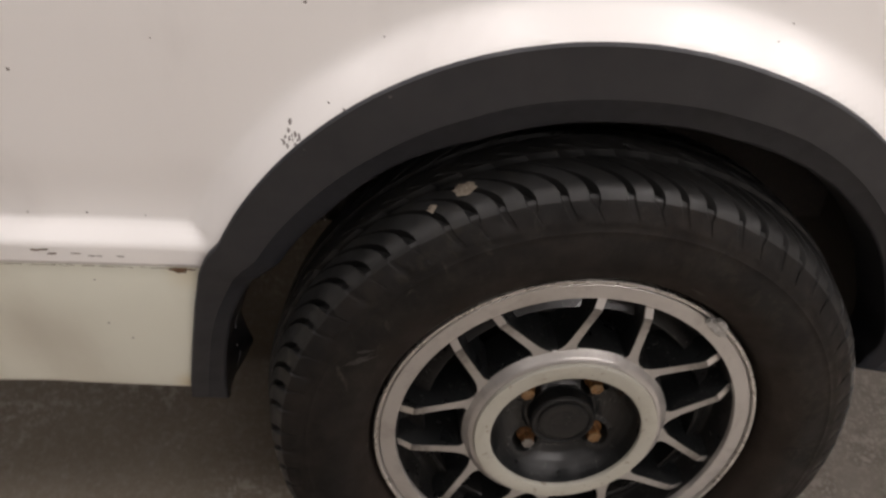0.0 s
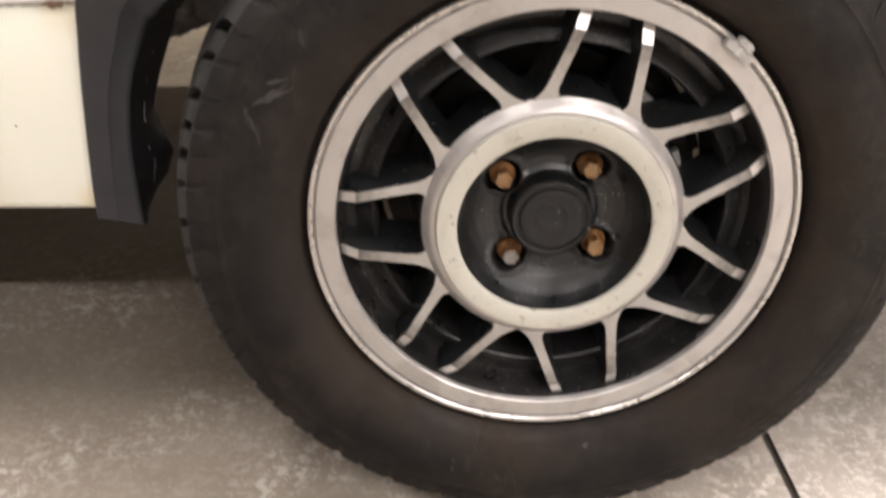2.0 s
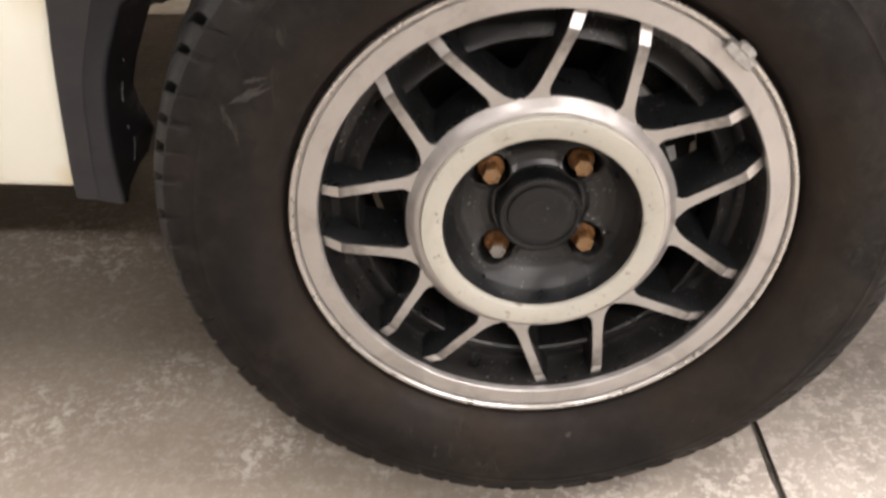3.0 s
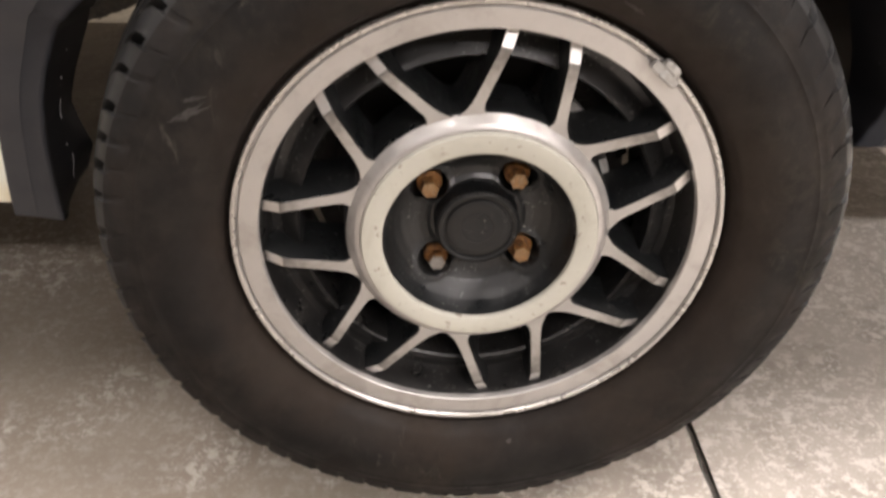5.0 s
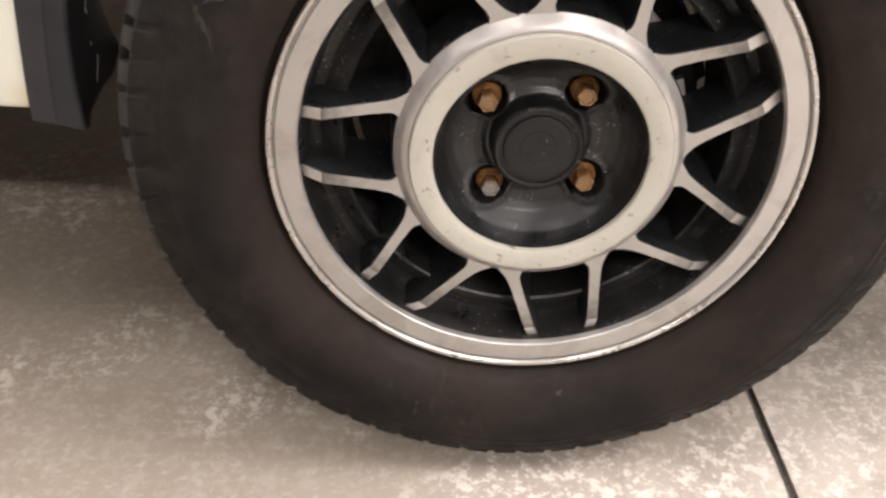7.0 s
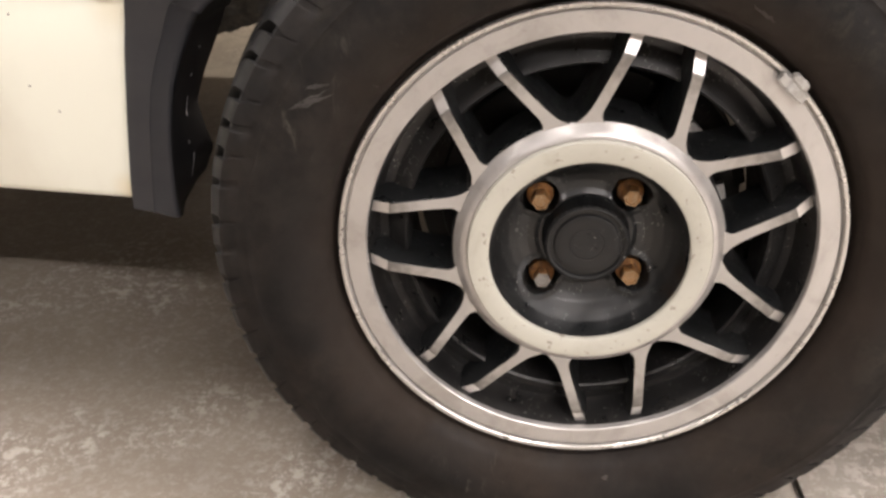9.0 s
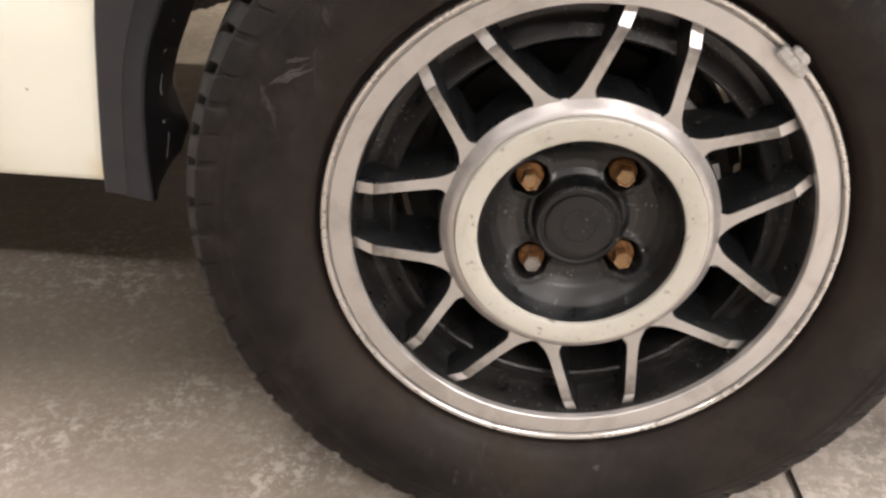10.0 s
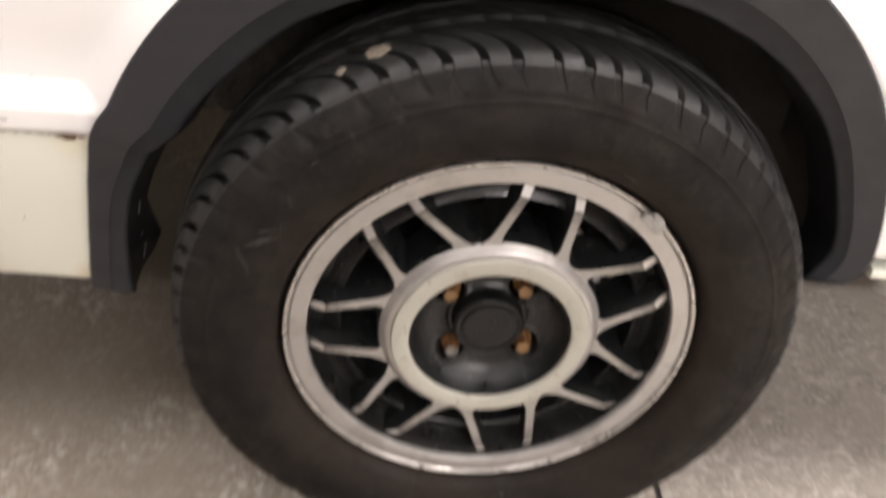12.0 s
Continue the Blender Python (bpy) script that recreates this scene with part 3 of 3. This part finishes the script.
# ---- chips, rust and the fold's gap shade on the paint: thin ragged flakes ----
def flake(x, z, w, h, material, seed, name="rust_and_gap_shade", lift=0.0004, depth=None):
    rng = random.Random(seed)
    bm = bmesh.new()
    n = 14
    rim = []
    for i in range(n):
        a = 2 * math.pi * i / n
        k = rng.uniform(0.55, 1.0)
        px, pz = x + w * k * math.cos(a), z + h * k * math.sin(a)
        y = (side_depth(px, pz) if depth is None else depth) - 0.0006 - lift
        rim.append(bm.verts.new((px, y, pz)))
    mid = bm.verts.new((x, (side_depth(x, z) if depth is None else depth) - 0.0010 - lift, z))
    for i in range(n):
        bm.faces.new((rim[i], rim[(i + 1) % n], mid))
    return part(name, bm, material, car, "", 0)


def marks():
    rng = random.Random(5)
    flake(-0.368, 0.4885, 0.012, 0.0040, OLD_RUST_AND_GAP, 1, depth=-0.0165)
    flake(-0.356, 0.4895, 0.004, 0.0014, OLD_RUST_AND_GAP, 2, depth=-0.0165)
    for k in (0, 1, 2, 5):
        flake(-0.500 + 0.0075 * k, 0.5035 - 0.0006 * k + rng.uniform(-0.002, 0.002), rng.uniform(0.004, 0.007), rng.uniform(0.0006, 0.0014), OLD_RUST_AND_GAP, 10 + k)
    for k in (0, 1, 4):
        flake(-0.448 + 0.0065 * k, 0.499, 0.005, 0.0008, CHIP, 30 + k)
    # a line of thin brown flakes draws the shadow gap under the fold
    for k in range(26):
        flake(-0.60 + 0.0093 * k + rng.uniform(-0.003, 0.003), 0.4872 + rng.uniform(-0.0004, 0.0004), rng.uniform(0.004, 0.009), rng.uniform(0.0003, 0.0007), OLD_RUST_AND_GAP, 80 + k, depth=-0.0125)
    # the scraped cluster beside the arch
    for k in range(22):
        a, r = 2.4 * k + rng.uniform(-0.9, 0.9), 0.0022 * math.sqrt(k) * rng.uniform(0.6, 1.3)
        flake(-0.251 + r * math.cos(a), 0.631 + 1.1 * r * math.sin(a), rng.uniform(0.0007, 0.0020), rng.uniform(0.0008, 0.0024), CHIP, 50 + k, "paint_chip")
    for x, z, s in ((-0.489, 0.675, 0.0030), (-0.365, 0.706, 0.0014), (-0.237, 0.739, 0.0026), (-0.248, 0.744, 0.0018), (-0.206, 0.662, 0.0022), (-0.220, 0.663, 0.0016),
                    (-0.168, 0.6765, 0.0032), (0.145, 0.732, 0.0014), (0.133, 0.721, 0.0012), (-0.175, 0.713, 0.0012), (-0.509, 0.531, 0.0016), (-0.454, 0.532, 0.0016), (-0.40, 0.5305, 0.0014)):
        flake(x, z, 0.8 * s, 0.8 * s * rng.uniform(0.6, 1.1), CHIP, int(1e4 * (x + 2)), "paint_chip")
    for k, (x, z, depth) in enumerate(((-0.4535, 0.4684, -0.0088), (-0.455, 0.4074, 0.0007), (-0.436, 0.385, 0.0052))):
        flake(x, z, 0.0012, 0.0012, CHIP, 201 + k, "paint_chip", depth=depth)


marks()

# ---- the wheel: turned against the car, so that it stands square to the world's axes ----
UNSTEER = pose(0, 0, HUB, 0, 0, STEER)


def lip():
    """The rim: barrel, flange and machined lip."""
    face = [(0.1728, -0.0200), (0.1730, -0.0252), (0.1738, -0.0263), (0.1882, -0.0256), (0.1888, -0.0251), (0.1892, -0.0232), (0.1901, -0.0230), (0.1905, -0.0254)]
    bead = [(0.1905, -0.0254), (0.1910, -0.0268), (0.1918, -0.0277), (0.1941, -0.0277), (0.1949, -0.0268), (0.1949, -0.0220)]
    bm = bmesh.new()
    revolve(bm, face, 160, closed=False)
    revolve(bm, bead, 160, index=2, closed=False)
    barrel = [(0.1949, -0.0220), (0.183, -0.010), (0.180, 0.02), (0.170, 0.03), (0.156, 0.045), (0.156, 0.085), (0.178, 0.10), (0.183, 0.125), (0.196, 0.134), (0.194, 0.138), (0.180, 0.130),
              (0.174, 0.104), (0.152, 0.089), (0.1425, 0.080), (0.1425, 0.0120), (0.1430, -0.0008), (0.1446, -0.0024), (0.1550, 0.0050), (0.1580, 0.0090), (0.1600, 0.0098), (0.1660, 0.0100), (0.1690, 0.005), (0.1712, -0.014), (0.1728, -0.0200)]
    revolve(bm, barrel, 160, index=1, closed=False)
    bmesh.ops.remove_doubles(bm, verts=bm.verts, dist=1e-5)
    return part("wheel", bm, [ALLOY, BARREL, BEAD], car, "seven-pair spoke alloy wheel, oxidised lip and black inner faces", 32)


wheel = lip()
wheel.matrix_local = UNSTEER


def tyre():
    """Tyre with curved shoulder grooves cut in; its foot is pressed flat on the floor."""
    side = [(0.1930, -0.0180), (0.1975, -0.0200), (0.1995, -0.0240), (0.2015, -0.0320), (0.2045, -0.0375), (0.2075, -0.0400), (0.2105, -0.0418), (0.2130, -0.0432), (0.2155, -0.0446), (0.2250, -0.0490),
            (0.2350, -0.0510), (0.2450, -0.0506), (0.2550, -0.0487), (0.2600, -0.0473), (0.2612, -0.0476), (0.2622, -0.0470), (0.2640, -0.0462), (0.2666, -0.0453), (0.2680, -0.0449), (0.2694, -0.0444), (0.2710, -0.0437), (0.2740, -0.0424)]
    mid = 0.036
    half = [(0.2810, 0.0745), (0.2860, 0.0715), (0.2905, 0.0672), (0.2935, 0.0630), (0.2955, 0.0585), (0.2972, 0.0520), (0.2985, 0.0440), (0.2996, 0.0360), (0.3004, 0.0290),
            (0.3009, 0.0235), (0.3010, 0.0220), (0.3018, 0.0150), (0.3020, 0.0135), (0.3036, 0.0050)]
    tread = [(r, mid - w) for r, w in half] + [(r, mid + w) for r, w in reversed(half)]
    back = [(0.2760, 0.1130), (0.2520, 0.1225), (0.2250, 0.1205), (0.2050, 0.1130), (0.1940, 0.1050)]
    profile = side + tread + back
    cols = [(0.0, 0), (0.02, 1), (0.20, 1), (0.225, 0), (0.34, 0), (0.51, 0), (0.53, 0.9), (0.63, 0.9), (0.65, 0), (0.82, 0)]
    pitches = 34
    bm = bmesh.new()
    rings = []
    for p in range(pitches):
        for f, cut in cols:
            a0 = 2 * math.pi * (p + f + 0.396 + 0.05 * math.sin(p * 2.4)) / pitches
            ring = []
            for k, (r, d) in enumerate(profile):
                run = abs(d - mid)
                shear = 0.0
                if len(side) <= k < len(side) + len(tread):
                    s = max(0.0, 0.070 - run)
                    shear = 0.4 * s + 78 * s * s
                depth = 0.0
                if cut and len(side) <= k < len(side) + len(tread):
                    depth = cut * 0.0100 * (1 - smoothstep(0.0590, 0.0715, run)) * smoothstep(0.004, 0.016, run)
                if k in (len(side) + 10, len(side) + 11, len(side) + 16, len(side) + 17):
                    depth = max(depth, 0.0065)
                slim = 0.82 - 0.50 * smoothstep(0.068, 0.034, run)
                if len(side) - 6 <= k <= len(side):
                    slim = 0.26
                    shear = -1.6 * (0.285 - r)
                if f <= 0.23:
                    shear += 2 * math.pi / pitches * (f - 0.11) * (slim - 1)
                a = a0 + shear
                rr = r - depth
                x, z = rr * math.cos(a), rr * math.sin(a)
                if z < -HUB + 0.0002:
                    z = -HUB + 0.0002
                # the sidewall bulges a little where the load presses it
                low = smoothstep(-0.16, -0.30, z) * math.exp(-(x / 0.09) ** 2)
                y = d - 0.004 * low * (1 if d < mid else -1) * smoothstep(0.2, 0.25, r)
                if cut and len(side) - 2 <= k <= len(side) + 3:
                    y += cut * (0.0006, 0.0012, 0.0018, 0.0024, 0.0024, 0.0010)[k - len(side) + 2]
                if 15 <= k < len(side):  # worn scalloped step between sidewall and shoulder blocks
                    step = 0.2630 + 0.0085 * ((f + 0.3 + 0.3 * math.sin(5.1 * p)) % 1.0)
                    y -= 0.0004 * smoothstep(step - 0.0015, step + 0.0015, r) * (1 - smoothstep(0.2700, 0.2745, r))
                if r > 0.250 and k < len(side) + 5:
                    y += 0.0009 * noise.noise((x * 55, z * 55, 2.0)) + 0.0005 * noise.noise((x * 150, z * 150, 5.0))
                ring.append(bm.verts.new((x, y, z)))
            rings.append(ring)
    n = len(profile)
    for i, p in enumerate(rings):
        q = rings[(i + 1) % len(rings)]
        for j in range(n - 1):
            f = bm.faces.new((p[j], p[j + 1], q[j + 1], q[j]))
            f.material_index = 1 if len(side) + 1 <= j < len(side) + len(tread) - 2 else 0
    return part("tyre", bm, [RUBBER, TREAD], wheel, "worn dusty black rubber tyre with curved tread grooves", 38)


tyre()


def spoke_mesh(flip):
    """One bar: silver face, black flanks; it runs from the hub's shoulder out to the lip and dips at its end."""
    bm = bmesh.new()
    rows = [  # along the pair's axis, across it, half width of the face, depth of the face
        (0.0900, 0.0352, 0.0106, -0.0175),
        (0.0960, 0.0342, 0.0106, -0.0186),
        (0.0990, 0.0338, 0.0101, -0.0190),
        (0.1010, 0.0335, 0.0087, -0.0192),
        (0.1032, 0.0332, 0.0071, -0.0194),
        (0.1060, 0.0327, 0.0059, -0.0196),
        (0.1100, 0.0321, 0.0051, -0.0198),
        (0.1160, 0.0311, 0.0048, -0.0202),
        (0.1220, 0.0303, 0.0046, -0.0206),
        (0.1400, 0.0277, 0.0045, -0.0222),
        (0.1515, 0.0261, 0.0044, -0.0232),
        (0.1542, 0.0257, 0.0046, -0.0233),
        (0.1562, 0.0254, 0.0047, -0.0226),
        (0.1715, 0.0233, 0.0049, -0.0146),
        (0.1735, 0.0230, 0.0064, -0.0140),
    ]
    rings = []
    for u, v, w, d in rows:
        back = 0.030 - 0.016 * smoothstep(0.15, 0.172, u)
        e = 0.0042
        lean = (1 - smoothstep(0.100, 0.116, u)) * v / u  # the root lies along the hub's circle
        sec = [(d + 0.0006, -w), (d, -w + 0.0005), (d, w - 0.0005), (d + 0.0006, w), (back, w + e), (back, -w - e)]
        sec = [(u - lean * q, y, v + q) for y, q in sec]
        rings.append([bm.verts.new((x, y, z * flip)) for x, y, z in sec])
    for i, (p, q) in enumerate(zip(rings, rings[1:])):
        for j in range(6):
            f = bm.faces.new((p[j], p[(j + 1) % 6], q[(j + 1) % 6], q[j]))
            f.material_index = (2 if i == 12 else 0) if j == 1 else 1
    for ring in (rings[0], rings[-1]):
        bm.faces.new(ring).material_index = 1
    return bm


def spokes():
    for flip in (1, -1):
        first = part("spoke", spoke_mesh(flip), [SPOKE, DISH, POLISHED], wheel, "", 30)
        for k in range(7):
            ob = first if k == 0 else new("spoke", first.data)
            ob.parent = wheel
            ob.matrix_local = pose(0, 0, 0, 0, -(74.2 - 360 / 7 * k), 0)


spokes()


def hub():
    # the shoulder outside the painted ring, and the wall behind the spokes' roots
    bm = bmesh.new()
    revolve(bm, [(0.0935, -0.0256), (0.0950, -0.0268), (0.0972, -0.0264), (0.0995, -0.0246)], 128, closed=False)
    revolve(bm, [(0.0995, -0.0246), (0.1014, -0.0226), (0.1030, -0.0204), (0.1046, -0.0190), (0.1056, -0.0180)], 128, index=2, closed=False)
    revolve(bm, [(0.1056, -0.0180), (0.1068, -0.0155), (0.1085, 0.030), (0.080, 0.034), (0.074, 0.030), (0.088, -0.012), (0.0935, -0.0256)], 128, index=1, closed=False)
    bmesh.ops.remove_doubles(bm, verts=bm.verts, dist=1e-5)
    part("hub_shoulder", bm, [SATIN, DISH, ALLOY], wheel, "bright machined shoulder", 40)
    bm = bmesh.new()
    revolve(bm, [(0.0943, -0.0230), (0.0943, -0.0293), (0.0933, -0.0305), (0.0796, -0.0313), (0.0775, -0.0302), (0.0771, -0.0265), (0.0782, -0.022), (0.093, -0.022)], 128)
    part("hub_ring", bm, RING, wheel, "cream lacquered ring", 40)
    # the dish, with four bolt wells sunk into it
    prof = [(0.0776, -0.0285), (0.0769, -0.0250), (0.0755, -0.0185), (0.0727, -0.0110), (0.0678, -0.0040), (0.0614, 0.0020), (0.0540, 0.0060), (0.0470, 0.0078), (0.0410, 0.0070), (0.0370, 0.0040), (0.0350, 0.0040), (0.0330, 0.0050)]
    fine = []
    for (r0, d0), (r1, d1) in zip(prof, prof[1:]):
        for k in range(4):
            fine.append((r0 + (r1 - r0) * k / 4, d0 + (d1 - d0) * k / 4))
    fine.append(prof[-1])
    bm = bmesh.new()
    revolve(bm, fine, 192, closed=False)
    wells = [Vector((0.05 * math.cos(radians(a)), 0, 0.05 * math.sin(radians(a)))) for a in BOLT_ANGLES]
    for v in bm.verts:
        near = min(math.hypot(v.co.x - w.x, v.co.z - w.z) for w in wells)
        v.co.y += 0.018 * (1 - smoothstep(0.0124, 0.0146, near)) - 0.0022 * smoothstep(0.0138, 0.0150, near) * (1 - smoothstep(0.015, 0.021, near))
    part("hub_dish", bm, DISH, wheel, "black painted hub dish", 50)
    bm = bmesh.new()
    revolve(bm, [(0.0345, 0.008), (0.0342, -0.0095), (0.0332, -0.0118), (0.0312, -0.0128), (0.0292, -0.0120), (0.0284, -0.0104), (0.0262, -0.0104), (0.0255, -0.0122), (0.0248, -0.0126), (0.020, -0.0124), (0.0002, -0.0120)], 180, closed=False)
    for v in bm.verts:  # milled outer rim
        k = round((math.degrees(math.atan2(v.co.z, v.co.x)) % 360) / 2)
        if 0.0315 < math.hypot(v.co.x, v.co.z) < 0.0344 and k % 3 == 0:
            v.co.y += 0.0011
    part("hub_cap", bm, CAP, wheel, "black plastic centre cap with concentric rims", 35)
    # worn raised mark on the cap: a plain shallow ring with three stubs
    bm = bmesh.new()
    revolve(bm, [(0.0125, -0.0122), (0.0128, -0.0126), (0.0138, -0.0126), (0.0141, -0.0122)], 48)
    for a in (90, 210, 330):
        c = Vector((0.0085 * math.cos(radians(a)), 0, 0.0085 * math.sin(radians(a))))
        block(bm, (c.x - 0.0016, -0.0126, c.z - 0.0016), (c.x + 0.0016, -0.0120, c.z + 0.0016), 0.0002)
    part("cap_mark", bm, CAP, wheel)


BOLT_ANGLES = [45 + 3.64 + 90 * k for k in range(4)]


def bolts():
    for k, a in enumerate(BOLT_ANGLES):
        bm = bmesh.new()
        c = Vector((0.05 * math.cos(radians(a)), 0, 0.05 * math.sin(radians(a))))
        rng = random.Random(k)
        turn = rng.uniform(0, 60)
        hexes = []
        for r, d in ((0.0076, 0.020), (0.0076, -0.0042), (0.0070, -0.0058), (0.0053, -0.0058), (0.0046, -0.0040), (0.0008, -0.0040)):
            ring = []
            for j in range(24):
                b = radians(turn + 15 * j)
                flat = (math.cos(radians(30)) / math.cos((radians(15 * j) % radians(60)) - radians(30))) if r > 0.006 else 1.0
                ring.append((c.x + r * flat * math.cos(b), d, c.z + r * flat * math.sin(b)))
            if k == 2:  # this one is a size smaller
                ring = [(c.x + 0.94 * (x - c.x), y, c.z + 0.94 * (z - c.z)) for x, y, z in ring]
            hexes.append(ring)
        loft(bm, hexes)
        for f in bm.faces:
            f.material_index = 1 if max(v.co.y for v in f.verts) < -0.0039 else 0
        washer = [(0.0104, 0.022), (0.0104, 0.0085), (0.0080, 0.0055)]
        secs = [[(c.x + r * math.cos(2 * math.pi * j / 24), d, c.z + r * math.sin(2 * math.pi * j / 24)) for j in range(24)] for r, d in washer]
        loft(bm, secs)
        part("wheel_bolt", bm, [RUST, STEEL if k == 2 else BOLT_FACE], wheel, "rust-brown hexagon wheel bolt" if k != 2 else "dull grey hexagon wheel bolt", 30)


hub()
bolts()


def balance_weight():
    bm = bmesh.new()
    for a0, a1, lo, hi, d0, d1 in ((42.6, 50.2, 0.1850, 0.1940, -0.0345, -0.0285), (44.3, 48.6, 0.1925, 0.1990, -0.0360, -0.0300), (45.0, 47.8, 0.1850, 0.1925, -0.0362, -0.0330)):
        secs = []
        for i in range(7):
            a = radians(a0 + (a1 - a0) * i / 6)
            e = 0.0012 if i in (0, 6) else 0.0
            secs.append([(r * math.cos(a), d, r * math.sin(a)) for r, d in ((lo + e, d1), (lo + e, d0 + 0.0012 + e), (lo + 0.0014 + e, d0 + e), (hi - 0.0014 - e, d0 + e), (hi - e, d0 + 0.0014 + e), (hi - e, d1))])
        loft(bm, secs)
    for v in bm.verts:
        v.co += 0.0005 * noise.noise_vector(v.co * 300)
    part("balance_weight", bm, LEAD, wheel, "grey lead balance weight clipped on the lip", 35)


balance_weight()


def brake():
    bm = bmesh.new()
    revolve(bm, [(0.04, 0.060), (0.075, 0.060), (0.078, 0.072), (0.119, 0.072), (0.120, 0.075), (0.120, 0.083), (0.075, 0.083), (0.04, 0.075)], 72)
    part("brake_disc", bm, SOOT, wheel, "dull dirty brake disc", 30)
    bm = bmesh.new()
    revolve(bm, [(0.03, 0.090), (0.139, 0.086), (0.1392, 0.089), (0.03, 0.096)], 72)
    part("dust_shield", bm, SOOT, wheel, "black brake dust shield", 30)
    bm = bmesh.new()
    secs = []
    for i in range(9):
        a = radians(12 + 50 * i / 8)
        secs.append([(r * math.cos(a), d, r * math.sin(a)) for r, d in ((0.098, 0.058), (0.101, 0.050), (0.126, 0.046), (0.136, 0.052), (0.138, 0.098), (0.128, 0.102), (0.100, 0.100))])
    loft(bm, secs)
    part("brake_caliper", bm, SOOT, wheel, "dirty brake caliper", 30)
    for a0, a1, r0, r1 in ((35.5, 47.5, 0.1080, 0.1185), (6.5, 17.5, 0.1095, 0.1160)):
        bm = bmesh.new()
        secs = []
        for a in np.linspace(a0, a1, 6):
            t = Vector((math.cos(radians(a)), 0, math.sin(radians(a))))
            secs.append([t * r0 + Vector((0, 0.033, 0)), t * r1 + Vector((0, 0.033, 0)), t * r1 + Vector((0, 0.041, 0)), t * r0 + Vector((0, 0.041, 0))])
        loft(bm, secs)
        part("caliper_bracket", bm, LEAD, wheel, "bare grey bracket", 30)


brake()


def tread_stones():
    for a, d, long, wide, seed in ((111.2, -0.0030, 0.0135, 0.0115, 1), (117.3, -0.0110, 0.0055, 0.0065, 2)):
        rng = random.Random(seed)
        bm = bmesh.new()
        n = 16
        def place(t, e, up):
            r = np.interp(abs(d + e - 0.036), [0.029, 0.044, 0.052, 0.0585, 0.063], [0.3004, 0.2985, 0.2972, 0.2955, 0.2935]) + 0.0006 + up
            ang = radians(a) + t / r
            return (r * math.cos(ang), d + e, r * math.sin(ang))
        rim = [bm.verts.new(place(long * rng.uniform(0.6, 1) * math.cos(6.283 * i / n), wide * rng.uniform(0.6, 1) * math.sin(6.283 * i / n), 0.0)) for i in range(n)]
        mid = bm.verts.new(place(0, 0, 0.0016))
        for i in range(n):
            bm.faces.new((rim[i], rim[(i + 1) % n], mid))
        part("dried_mud", bm, DRYMUD, wheel, "pale dried mud on the tread")


tread_stones()


def sidewall_scuffs():
    """Pale rubbed streaks on the sidewall, each a thin ragged flake that follows it."""
    for a, r, long, tall, lean, material, seed in ((148.5, 0.2440, 0.026, 0.0046, 34, DRYMUD, 1), (144.5, 0.2400, 0.016, 0.0048, 40, DRYMUD, 2), (-82.4, 0.2130, 0.005, 0.004, 0, UNDER, 3), (63.0, 0.2170, 0.013, 0.0036, 10, OLD_STAIN, 4),
                                                  (139.0, 0.2060, 0.008, 0.0010, 85, DRYMUD, 5)):
        rng = random.Random(seed)
        t = radians(a)
        radial, along = Vector((math.cos(t), 0, math.sin(t))), Vector((-math.sin(t), 0, math.cos(t)))
        c, e = math.cos(radians(lean)), math.sin(radians(lean))
        bm = bmesh.new()
        def place(u, v):
            q = radial * (r + u * e + v * c) + along * (u * c - v * e)
            k = q.length
            d = np.interp(k, [0.2015, 0.2090, 0.2150, 0.2250, 0.2350, 0.2450, 0.2550, 0.2640], [-0.0320, -0.0412, -0.0446, -0.0490, -0.0510, -0.0506, -0.0487, -0.0460])
            return Vector((q.x, d - 0.0005, q.z))
        n = 12
        for j in range(3):
            mid, off = long * rng.uniform(-0.35, 0.35), tall * rng.uniform(-0.5, 0.5)
            half, thick = long * rng.uniform(0.35, 0.6), tall * rng.uniform(0.22, 0.42)
            sway = [off + tall * 0.35 * noise.noise((i * 0.4, seed, j)) for i in range(n + 1)]
            wide = [thick * (0.7 + 0.6 * noise.noise((i * 0.7, j, seed))) * math.sin(math.pi * (i + 0.3) / (n + 0.6)) for i in range(n + 1)]
            top = [bm.verts.new(place(mid + half * (2 * i / n - 1), sway[i] + wide[i])) for i in range(n + 1)]
            low = [bm.verts.new(place(mid + half * (2 * i / n - 1), sway[i] - wide[i])) for i in range(n + 1)]
            for i in range(n):
                bm.faces.new((low[i], low[i + 1], top[i + 1], top[i]))
        part("scuff_mark", bm, SCUFF if material is DRYMUD else material, wheel, "rubbed scuff on the sidewall")


sidewall_scuffs()
